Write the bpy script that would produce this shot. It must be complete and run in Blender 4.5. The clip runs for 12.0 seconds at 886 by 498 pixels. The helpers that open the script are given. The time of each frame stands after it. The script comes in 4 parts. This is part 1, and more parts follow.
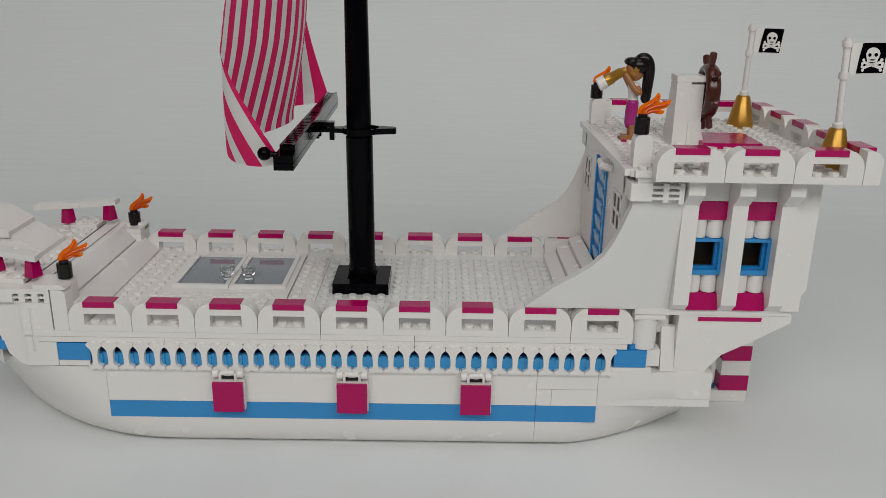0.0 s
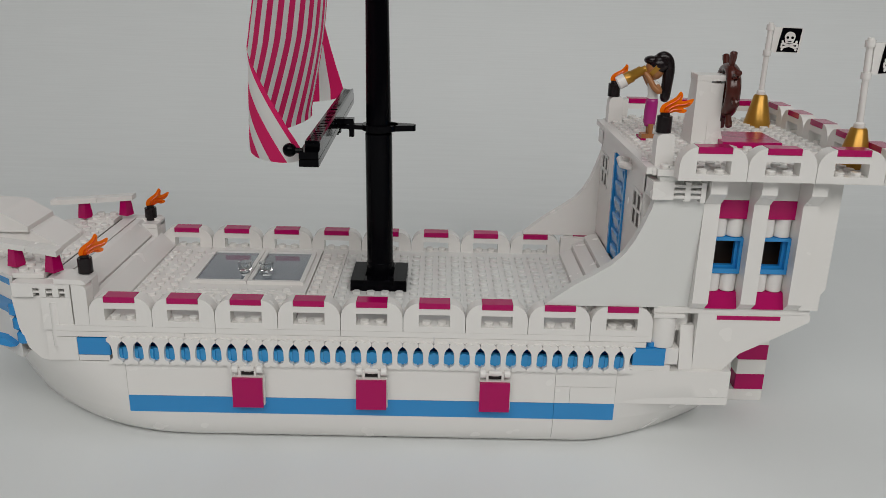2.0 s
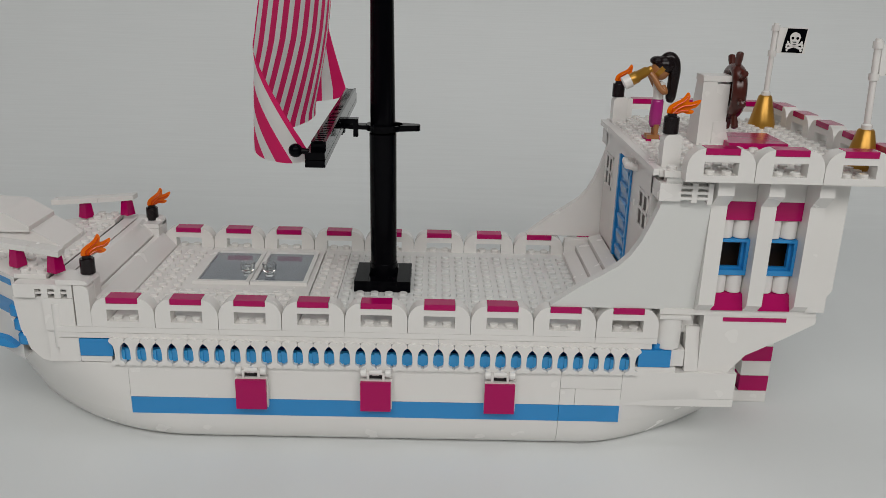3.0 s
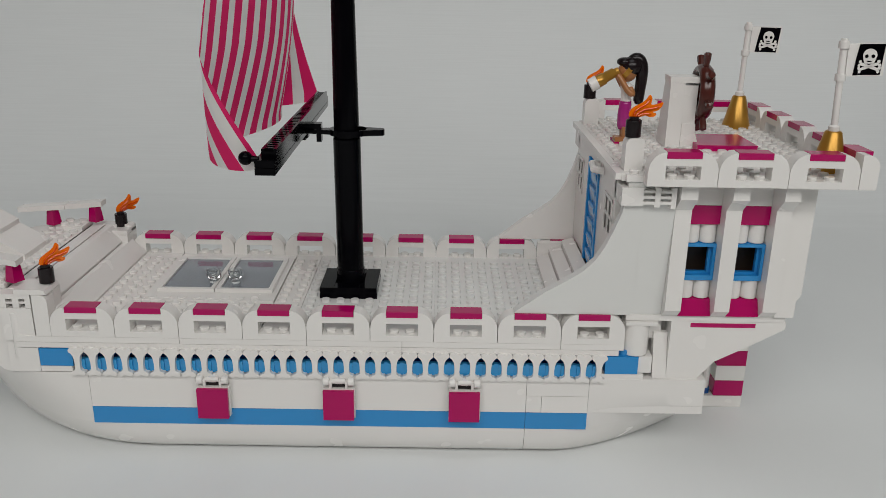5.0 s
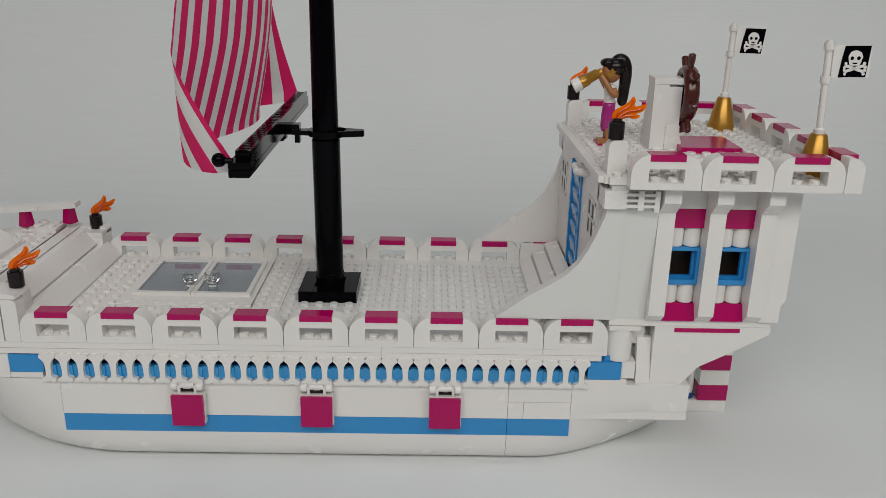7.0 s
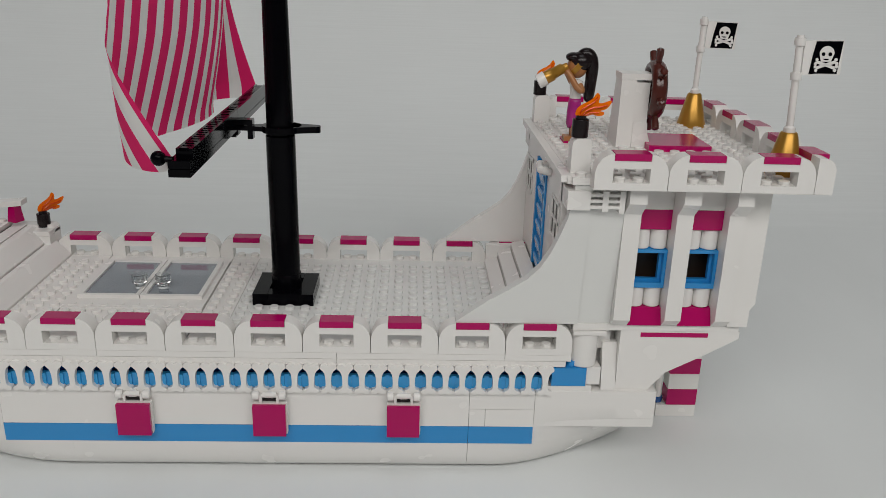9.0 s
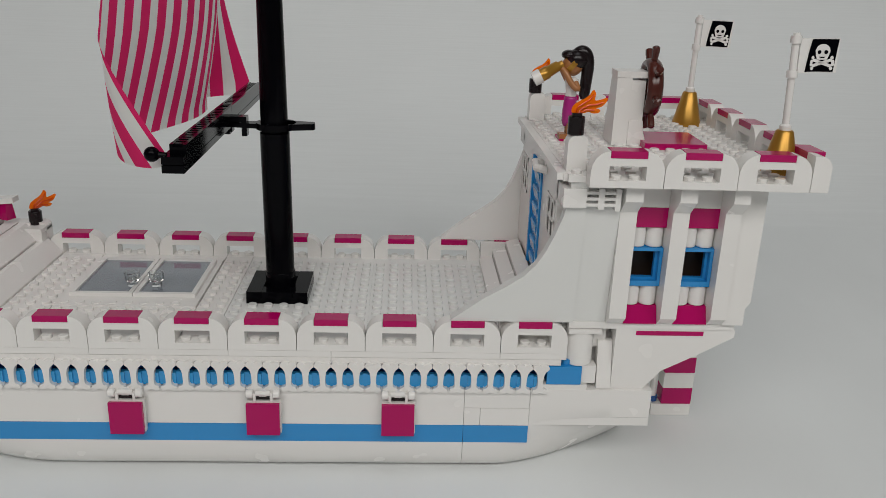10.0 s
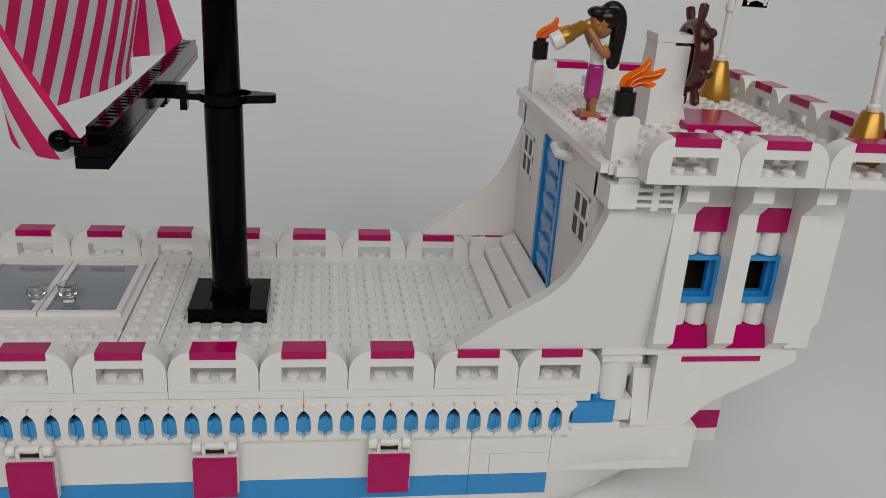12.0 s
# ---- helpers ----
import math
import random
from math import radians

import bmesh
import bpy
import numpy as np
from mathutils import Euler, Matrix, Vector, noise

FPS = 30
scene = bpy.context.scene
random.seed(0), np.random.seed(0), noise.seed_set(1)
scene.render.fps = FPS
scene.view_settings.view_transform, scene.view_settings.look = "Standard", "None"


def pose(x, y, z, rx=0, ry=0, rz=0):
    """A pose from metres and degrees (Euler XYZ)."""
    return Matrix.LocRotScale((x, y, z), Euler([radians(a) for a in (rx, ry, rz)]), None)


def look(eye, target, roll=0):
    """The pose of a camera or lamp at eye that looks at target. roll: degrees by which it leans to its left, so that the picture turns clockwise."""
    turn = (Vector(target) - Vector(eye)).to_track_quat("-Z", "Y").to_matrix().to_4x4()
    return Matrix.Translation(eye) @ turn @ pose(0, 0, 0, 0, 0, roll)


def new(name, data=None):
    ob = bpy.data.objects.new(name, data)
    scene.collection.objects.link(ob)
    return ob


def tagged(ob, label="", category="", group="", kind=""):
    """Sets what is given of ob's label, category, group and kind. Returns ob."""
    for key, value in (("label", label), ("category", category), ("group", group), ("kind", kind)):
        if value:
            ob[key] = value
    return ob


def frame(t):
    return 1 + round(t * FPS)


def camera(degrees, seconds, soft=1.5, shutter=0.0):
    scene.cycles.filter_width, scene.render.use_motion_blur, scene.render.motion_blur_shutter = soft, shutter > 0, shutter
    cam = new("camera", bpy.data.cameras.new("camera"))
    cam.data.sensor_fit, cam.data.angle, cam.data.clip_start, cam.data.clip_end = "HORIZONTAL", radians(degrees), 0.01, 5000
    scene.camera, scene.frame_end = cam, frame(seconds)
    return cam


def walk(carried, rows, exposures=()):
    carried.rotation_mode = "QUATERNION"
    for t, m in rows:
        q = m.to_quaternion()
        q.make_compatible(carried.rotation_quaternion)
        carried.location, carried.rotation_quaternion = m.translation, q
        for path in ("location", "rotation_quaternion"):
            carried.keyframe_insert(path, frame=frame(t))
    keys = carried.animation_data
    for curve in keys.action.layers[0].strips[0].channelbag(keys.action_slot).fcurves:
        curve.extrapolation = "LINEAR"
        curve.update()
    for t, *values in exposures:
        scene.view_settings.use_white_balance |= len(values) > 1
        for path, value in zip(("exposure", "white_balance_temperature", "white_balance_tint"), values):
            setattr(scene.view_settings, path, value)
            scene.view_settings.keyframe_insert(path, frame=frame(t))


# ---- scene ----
cam = camera(55.55, 12.0, soft=0.8)
PATH = [
    (0, (0.18702, -0.39508, 0.24433), (0.20065, 1.50441, -0.38155), 0.970),
    (0.5, (0.18391, -0.39666, 0.24382), (0.20615, 1.50348, -0.37986), 1.263),
    (1, (0.18150, -0.39966, 0.24355), (0.20601, 1.50126, -0.37765), 1.327),
    (1.5, (0.17846, -0.39474, 0.24317), (0.20249, 1.50291, -0.38799), 1.412),
    (2, (0.17603, -0.39580, 0.24436), (0.19286, 1.50155, -0.38791), 1.350),
    (2.5, (0.17218, -0.39611, 0.24486), (0.19500, 1.50150, -0.38647), 1.520),
    (3, (0.17117, -0.39313, 0.24461), (0.19863, 1.50319, -0.39040), 1.547),
    (5, (0.19418, -0.38582, 0.24738), (0.20253, 1.50854, -0.39396), 0.974),
    (5.5, (0.19457, -0.38187, 0.24709), (0.21644, 1.51194, -0.39558), 1.177),
    (6, (0.19544, -0.38097, 0.24745), (0.22828, 1.51304, -0.39413), 1.241),
    (6.5, (0.19587, -0.37932, 0.24698), (0.22863, 1.51462, -0.39482), 1.245),
    (8.5, (0.20754, -0.36778, 0.24711), (0.28374, 1.52144, -0.40484), 1.780),
    (9, (0.20887, -0.36098, 0.24604), (0.29212, 1.52589, -0.41185), 1.816),
    (9.5, (0.20827, -0.35843, 0.24551), (0.30094, 1.52735, -0.41423), 1.967),
    (10, (0.20811, -0.35975, 0.24397), (0.30722, 1.52734, -0.41105), 2.060),
    (10.5, (0.20600, -0.35823, 0.24230), (0.32008, 1.52824, -0.41207), 2.155),
    (11, (0.20258, -0.35436, 0.24213), (0.33165, 1.52910, -0.41812), 2.408),
    (11.5, (0.20082, -0.33333, 0.23972), (0.34978, 1.53968, -0.44559), 2.619),
    (12, (0.18143, -0.27096, 0.23045), (0.46978, 1.56984, -0.49640), 3.925),
]
walk(cam, [(t, look(eye, target, roll)) for t, eye, target, roll in PATH])

# ---- light ----
world = bpy.data.worlds.new("world")
scene.world = world
world.use_nodes = True
world.node_tree.nodes["Background"].inputs[0].default_value = (0.9, 0.95, 1.0, 1)
world.node_tree.nodes["Background"].inputs[1].default_value = 0.05


def area_lamp(name, eye, target, sx, sy, watts, colour):
    data = bpy.data.lights.new(name, "AREA")
    data.shape, data.size, data.size_y, data.energy, data.color = "RECTANGLE", sx, sy, watts, colour
    ob = new(name, data)
    ob.matrix_world = look(eye, target)
    return ob


# two unseen soft lamps, added and tuned to balance deck, hull and sheet
area_lamp("ceiling_light", (0.3, -0.3, 2.34), (0.25, 0.0, 0.1), 1.2, 0.9, 5.7, (0.95, 0.98, 1.0))
area_lamp("window_light", (0.3, -1.35, 1.27), (0.22, 0.0, 0.0), 2.4, 0.7, 21.8, (1.0, 0.98, 0.95))

# ---- materials ----
U = 0.008  # one stud of the brick system


def plastic(name, colour, rough=0.22, metal=0.0, trans=0.0, bump=0.04, ior=1.53, scratch=0.06, coat=0.0):
    """Moulded plastic with faint shade changes, scuffs and a slightly uneven skin."""
    m = bpy.data.materials.new(name)
    m.use_nodes = True
    nt = m.node_tree
    b = nt.nodes["Principled BSDF"]
    geo = nt.nodes.new("ShaderNodeTexCoord")
    big = nt.nodes.new("ShaderNodeTexNoise")
    big.inputs["Scale"].default_value, big.inputs["Detail"].default_value = 60, 2
    info = nt.nodes.new("ShaderNodeObjectInfo")
    nt.links.new(geo.outputs["Object"], big.inputs["Vector"])
    mix = nt.nodes.new("ShaderNodeMix")
    mix.data_type = "RGBA"
    mix.inputs["A"].default_value = (*[c * (1 - scratch) for c in colour], 1)
    mix.inputs["B"].default_value = (*[min(1, c * (1 + scratch * 0.6)) for c in colour], 1)
    add = nt.nodes.new("ShaderNodeMath")
    add.operation = "MULTIPLY_ADD"
    add.inputs[1].default_value, add.inputs[2].default_value = 0.4, 0.0
    nt.links.new(info.outputs["Random"], add.inputs[0])
    add2 = nt.nodes.new("ShaderNodeMath")
    add2.operation = "MULTIPLY_ADD"
    add2.inputs[1].default_value = 0.6
    nt.links.new(big.outputs["Fac"], add2.inputs[0])
    nt.links.new(add.outputs[0], add2.inputs[2])
    nt.links.new(add2.outputs[0], mix.inputs["Factor"])
    nt.links.new(mix.outputs["Result"], b.inputs["Base Color"])
    ramp = nt.nodes.new("ShaderNodeMapRange")
    ramp.inputs["To Min"].default_value, ramp.inputs["To Max"].default_value = rough * 0.96, rough * 1.04
    nt.links.new(big.outputs["Fac"], ramp.inputs["Value"])
    nt.links.new(ramp.outputs["Result"], b.inputs["Roughness"])
    bp = nt.nodes.new("ShaderNodeBump")
    bp.inputs["Strength"].default_value, bp.inputs["Distance"].default_value = bump, 0.0006
    nt.links.new(big.outputs["Fac"], bp.inputs["Height"])
    if bump:
        nt.links.new(bp.outputs["Normal"], b.inputs["Normal"])
    b.inputs["Metallic"].default_value, b.inputs["IOR"].default_value = metal, ior
    b.inputs["Transmission Weight"].default_value = trans
    return m


WHITE = plastic("white_plastic", (0.787, 0.77, 0.745), 0.27, bump=0, scratch=0.018)
# cooler, slightly darker white for castle panels and after deck plates
COOL = plastic("cool_white_plastic", (0.72, 0.724, 0.705), 0.25, bump=0, scratch=0.018)
MAGENTA = plastic("magenta_plastic", (0.43, 0.0015, 0.108), 0.15, ior=1.36, bump=0.01)
BLUE = plastic("azure_plastic", (0.022, 0.255, 0.60), 0.18, bump=0.01)
TBLUE = plastic("clear_blue_plastic", (0.06, 0.46, 0.92), 0.08, trans=0.25)
BLACK = plastic("black_plastic", (0.002, 0.002, 0.003), 0.1, ior=1.15, bump=0.01, scratch=0.3)
CHAR = plastic("dark_brown_plastic", (0.01, 0.006, 0.007), 0.25, ior=1.38, scratch=0.3)
GOLD = plastic("pearl_gold_plastic", (0.46, 0.24, 0.035), 0.3, metal=0.55)
BROWN = plastic("reddish_brown_plastic", (0.075, 0.018, 0.013), 0.2)
ORANGE = plastic("clear_orange_plastic", (1.0, 0.19, 0.002), 0.08, trans=0.08, ior=1.45, scratch=0.2, bump=0)
DORANGE = plastic("deep_orange_plastic", (0.72, 0.055, 0.0), 0.1, trans=0.05, bump=0)
PANE = plastic("smoky_clear_plastic", (0.34, 0.37, 0.41), 0.06, trans=0.6, scratch=0.02)
CLEAR = plastic("clear_plastic", (0.93, 0.95, 0.95), 0.05, trans=0.97, scratch=0.0)
TAN = plastic("tan_plastic", (0.42, 0.28, 0.14), 0.3)
# near-black brown that paints in the shade inside the cabin
HOLLOW = plastic("interior_shade", (0.03, 0.017, 0.01), 0.5)
SKIN = plastic("light_brown_plastic", (0.36, 0.15, 0.05), 0.3)
DBLUE = plastic("dark_blue_plastic", (0.006, 0.07, 0.26), 0.1, bump=0)
PINK = plastic("purple_pink_plastic", (0.38, 0.02, 0.2), 0.25)
GREY = plastic("grey_plastic", (0.13, 0.15, 0.18), 0.35)


def sheet_material(name, colour, streak):
    """Matt brushed sheet with long faint streaks along x."""
    m = bpy.data.materials.new(name)
    m.use_nodes = True
    nt = m.node_tree
    b = nt.nodes["Principled BSDF"]
    geo = nt.nodes.new("ShaderNodeTexCoord")
    mp = nt.nodes.new("ShaderNodeMapping")
    mp.inputs["Scale"].default_value = (4, 1, 240)
    n1 = nt.nodes.new("ShaderNodeTexNoise")
    n1.inputs["Scale"].default_value, n1.inputs["Detail"].default_value = 3.2, 6
    n2 = nt.nodes.new("ShaderNodeTexNoise")
    n2.inputs["Scale"].default_value, n2.inputs["Detail"].default_value = 5, 3
    nt.links.new(geo.outputs["Object"], mp.inputs["Vector"])
    nt.links.new(mp.outputs["Vector"], n1.inputs["Vector"])
    nt.links.new(geo.outputs["Object"], n2.inputs["Vector"])
    a = nt.nodes.new("ShaderNodeMix")
    a.inputs["Factor"].default_value = 0.45
    nt.links.new(n1.outputs["Fac"], a.inputs["A"])
    nt.links.new(n2.outputs["Fac"], a.inputs["B"])
    mix = nt.nodes.new("ShaderNodeMix")
    mix.data_type = "RGBA"
    mix.inputs["A"].default_value = (*[c * (1 - streak) for c in colour], 1)
    mix.inputs["B"].default_value = (*[c * (1 + streak) for c in colour], 1)
    nt.links.new(a.outputs["Result"], mix.inputs["Factor"])
    nt.links.new(mix.outputs["Result"], b.inputs["Base Color"])
    b.inputs["Roughness"].default_value = 0.55
    bp = nt.nodes.new("ShaderNodeBump")
    bp.inputs["Strength"].default_value, bp.inputs["Distance"].default_value = 0.08, 0.001
    nt.links.new(n1.outputs["Fac"], bp.inputs["Height"])
    nt.links.new(bp.outputs["Normal"], b.inputs["Normal"])
    return m


PAPER = sheet_material("white_sheet", (0.75, 0.772, 0.772), 0.085)
# grey of the unseen room, set to hold down bounce and reflections
ROOMGREY = sheet_material("unseen_room_grey", (0.27, 0.26, 0.25), 0.05)
BOARD = sheet_material("table_board", (0.6, 0.6, 0.59), 0.05)


def cloth_material():
    m = bpy.data.materials.new("striped_cloth")
    m.use_nodes = True
    nt = m.node_tree
    b = nt.nodes["Principled BSDF"]
    uv = nt.nodes.new("ShaderNodeUVMap")
    sep = nt.nodes.new("ShaderNodeSeparateXYZ")
    nt.links.new(uv.outputs["UV"], sep.inputs[0])
    fr = nt.nodes.new("ShaderNodeMath")
    fr.operation = "FRACT"
    nt.links.new(sep.outputs["X"], fr.inputs[0])
    gt = nt.nodes.new("ShaderNodeMapRange")
    gt.inputs["From Min"].default_value, gt.inputs["From Max"].default_value = 0.535, 0.55
    nt.links.new(fr.outputs[0], gt.inputs["Value"])
    mix = nt.nodes.new("ShaderNodeMix")
    mix.data_type = "RGBA"
    mix.inputs["A"].default_value = (0.9, 0.016, 0.17, 1)
    mix.inputs["B"].default_value = (0.97, 0.955, 0.945, 1)
    nt.links.new(gt.outputs["Result"], mix.inputs["Factor"])
    wv = nt.nodes.new("ShaderNodeTexNoise")
    wv.inputs["Scale"].default_value, wv.inputs["Detail"].default_value = 1400, 2
    geo = nt.nodes.new("ShaderNodeTexCoord")
    nt.links.new(geo.outputs["Object"], wv.inputs["Vector"])
    nt.links.new(mix.outputs["Result"], b.inputs["Base Color"])
    b.inputs["Roughness"].default_value = 0.85
    bp = nt.nodes.new("ShaderNodeBump")
    bp.inputs["Strength"].default_value, bp.inputs["Distance"].default_value = 0.25, 0.0003
    nt.links.new(wv.outputs["Fac"], bp.inputs["Height"])
    nt.links.new(bp.outputs["Normal"], b.inputs["Normal"])
    tr = nt.nodes.new("ShaderNodeBsdfTranslucent")
    nt.links.new(mix.outputs["Result"], tr.inputs["Color"])
    ms = nt.nodes.new("ShaderNodeMixShader")
    ms.inputs[0].default_value = 0.35
    nt.links.new(b.outputs[0], ms.inputs[1])
    nt.links.new(tr.outputs[0], ms.inputs[2])
    nt.links.new(ms.outputs[0], nt.nodes["Material Output"].inputs["Surface"])
    return m


CLOTH = cloth_material()

# ---- mesh helpers; all lengths in studs ----


def part(name, bm, material, parent=None, label="", smooth=30):
    me = bpy.data.meshes.new(name)
    bmesh.ops.recalc_face_normals(bm, faces=bm.faces)
    bmesh.ops.scale(bm, vec=(U, U, U), verts=bm.verts)
    for f in bm.faces:
        f.smooth = True
    for e in bm.edges:
        e.smooth = e.is_manifold and e.calc_face_angle(0) < radians(smooth)
    bm.to_mesh(me)
    bm.free()
    me.materials.append(material)
    ob = new(name, me)
    if parent is not None:
        ob.parent = parent
    if label:
        ob["label"] = label
    return ob


def thing(name, label, category, group="", at=(0, 0, 0), rz=0):
    ob = new(name)
    ob.empty_display_size = 0.01
    ob.matrix_basis = pose(at[0] * U, at[1] * U, at[2] * U, 0, 0, rz)
    return tagged(ob, label, category, group)


def bev(bm, geom, w=0.035):
    edges = list({e for v in geom for e in v.link_edges if e.is_manifold and e.calc_face_angle(0) > radians(25)})
    bmesh.ops.bevel(bm, geom=edges, offset=w, segments=1, affect="EDGES", clamp_overlap=True)


def box(bm, x0, y0, z0, x1, y1, z1, w=0.035):
    vs = [bm.verts.new((x, y, z)) for x in (x0, x1) for y in (y0, y1) for z in (z0, z1)]
    for q in ((0, 1, 3, 2), (4, 6, 7, 5), (0, 4, 5, 1), (2, 3, 7, 6), (0, 2, 6, 4), (1, 5, 7, 3)):
        bm.faces.new([vs[i] for i in q])
    if w:
        bev(bm, vs, w)


def prism(bm, pts, axis, lo, hi, w=0.03):
    """An outline in two coordinates, drawn out along axis: x takes (y, z), y takes (x, z), z takes (x, y)."""
    def put(p, q):
        return {"x": (q, p[0], p[1]), "y": (p[0], q, p[1]), "z": (p[0], p[1], q)}[axis]
    a = [bm.verts.new(put(p, lo)) for p in pts]
    b = [bm.verts.new(put(p, hi)) for p in pts]
    bm.faces.new(a)
    bm.faces.new(b[::-1])
    n = len(pts)
    for i in range(n):
        bm.faces.new((a[i], b[i], b[(i + 1) % n], a[(i + 1) % n]))
    if w:
        bev(bm, a + b, w)


def lathe(bm, profile, cx, cy, cz=0, n=20, axis="z"):
    """Turns (radius, height) pairs round an axis through the given place."""
    rings = []
    for r, h in profile:
        ring = []
        for i in range(n):
            c, s = r * math.cos(2 * math.pi * i / n), r * math.sin(2 * math.pi * i / n)
            p = {"z": (cx + c, cy + s, cz + h), "y": (cx + c, cy + h, cz + s), "x": (cx + h, cy + c, cz + s)}[axis]
            ring.append(bm.verts.new(p))
        rings.append(ring)
    for a, b in zip(rings, rings[1:]):
        for i in range(n):
            bm.faces.new((a[i], a[(i + 1) % n], b[(i + 1) % n], b[i]))
    bm.faces.new(rings[0][::-1])
    bm.faces.new(rings[-1])


def stud(bm, x, y, z, n=12):
    lathe(bm, ((0.3, 0), (0.3, 0.18), (0.27, 0.21)), x, y, z, n)


def tube(bm, pts, radii, n=10):
    """A round bar through points, with a radius at each."""
    rings = []
    pts = [Vector(p) for p in pts]
    q, last = None, None
    for i, p in enumerate(pts):
        d = (pts[min(i + 1, len(pts) - 1)] - pts[max(i - 1, 0)]).normalized()
        q = d.to_track_quat("Z", "Y") if q is None else last.rotation_difference(d) @ q
        last = d
        r = radii[i] if hasattr(radii, "__len__") else radii
        rings.append([bm.verts.new(p + q @ Vector((r * math.cos(2 * math.pi * k / n), r * math.sin(2 * math.pi * k / n), 0))) for k in range(n)])
    for a, b in zip(rings, rings[1:]):
        for k in range(n):
            bm.faces.new((a[k], a[(k + 1) % n], b[(k + 1) % n], b[k]))
    bm.faces.new(rings[0][::-1])
    bm.faces.new(rings[-1])


def arc(cx, cy, rx, ry, a0, a1, n):
    return [(cx + rx * math.cos(radians(a0 + (a1 - a0) * i / n)), cy + ry * math.sin(radians(a0 + (a1 - a0) * i / n))) for i in range(n + 1)]


def B():
    return bmesh.new()


# ---- setting: table, curved back sheet, added unseen room ----
bm = B()
sheet = [(-1.0, 0.0), (0.42, 0.0)] + [(0.42 + 0.25 * math.sin(radians(a)), 0.25 - 0.25 * math.cos(radians(a))) for a in range(10, 91, 10)] + [(0.70, 1.1)]
sheet = [(y / U, z / U) for y, z in sheet]
va = [bm.verts.new((-1.1 / U, y, z)) for y, z in sheet]
vb = [bm.verts.new((1.5 / U, y, z)) for y, z in sheet]
for i in range(len(sheet) - 1):
    bm.faces.new((va[i], vb[i], vb[i + 1], va[i + 1]))
tagged(part("backdrop", bm, PAPER), "white matt sheet curving up behind the toy ship", "backdrop", kind="structure")
bm = B()
box(bm, -140, -126, -6, 190, 92, -0.3)
tagged(part("table", bm, BOARD), "plain white table under the white sheet", "table")
# room shell out of view, added to close the place and limit bounce
for nm, b6 in (("wall_north", (-2.0, 1.6, -0.75, 2.2, 1.7, 2.4)), ("wall_south", (-2.0, -2.4, -0.75, 2.2, -2.3, 2.4)),
               ("wall_west", (-2.1, -2.4, -0.75, -2.0, 1.7, 2.4)), ("wall_east", (2.2, -2.4, -0.75, 2.3, 1.7, 2.4)),
               ("floor", (-2.1, -2.4, -0.85, 2.3, 1.7, -0.75)), ("ceiling", (-2.1, -2.4, 2.4, 2.3, 1.7, 2.5))):
    bm = B()
    box(bm, *[v / U for v in b6], w=0)
    tagged(part(nm, bm, ROOMGREY), "plain unseen dim grey " + nm.split("_")[0], nm.split("_")[0], kind="structure")

# ---- the toy ship ----
ship = thing("toy_ship", "white brick-built toy ship with magenta and azure trim", "toy ship")
TILE = 10.0   # underside of the bulwark's magenta tiles
DECK = 8.8
YC = 8.0      # middle line


def hull_y(x, z):
    """Near side of the hull at a station."""
    q = min(1, max(0, z / 2.3))
    mid = 1.6 * (1 - math.sqrt(max(0, 1 - (1 - q) ** 2.2)))
    f = min(1, max(0, z / 8))
    if x < 7:
        x1, xs = 6 - 6.5 * min(1, f * 1.3), -7.2 - 4.6 * f
        u = min(1, max(0, (x1 - x) / (x1 - xs)))
        return mid + (YC - 0.35 - mid) * u ** 2
    if x > 32:
        u = min(1, max(0, x - 32.0) / 10.5)
        return mid + (6.8 - mid) * u ** 1.55 * (1 - min(1, z / 4) ** 1.2)
    return mid


def hull_piece(x0, x1, zs, n, name):
    """One moulded hull section: both sides, bottom and ends."""
    bm = B()
    rows = []
    for i in range(n + 1):
        x = x0 + (x1 - x0) * i / n
        half = [(x, hull_y(x, z), z) for z in zs]
        rows.append([bm.verts.new(p) for p in half[::-1] + [(p[0], 2 * YC - p[1], p[2]) for p in half]])
    for a, b in zip(rows, rows[1:]):
        for k in range(len(a) - 1):
            bm.faces.new((a[k], a[k + 1], b[k + 1], b[k]))
        bm.faces.new((a[-1], a[0], b[0], b[-1]))
    bm.faces.new(rows[0][::-1])
    bm.faces.new(rows[-1])
    return part(name, bm, WHITE, ship, smooth=40)


G = 0.012
LOW = [0, 0.05, 0.15, 0.35, 0.6, 0.9, 1.3, 1.8, 2.3]
hull_piece(6, 30 - G, LOW, 6, "hull_section")
hull_piece(30 + G, 41.4, LOW, 14, "hull_section")
hull_piece(-7.0, 5.996, LOW, 18, "hull_section")
# flared bow above the bottom section, with a raked stem
bm = B()
rows = []
for z in [2.3 + 3.6 * k / 8 for k in range(9)]:
    xs = -7.2 - 4.6 * z / 8
    st = [xs + (1.99 - xs) * (k / 24) for k in range(25)]
    near = [(x, hull_y(x, z), z) for x in st]
    rows.append([bm.verts.new(p) for p in near[::-1] + [(p[0], 2 * YC - p[1], p[2]) for p in near]])
for a, b in zip(rows, rows[1:]):
    for k in range(len(a) - 1):
        bm.faces.new((a[k], a[k + 1], b[k + 1], b[k]))
    bm.faces.new((a[-1], a[0], b[0], b[-1]))
bm.faces.new(rows[0][::-1])
bm.faces.new(rows[-1])
part("bow_hull", bm, WHITE, ship, smooth=40)
bm = B()
rows = []
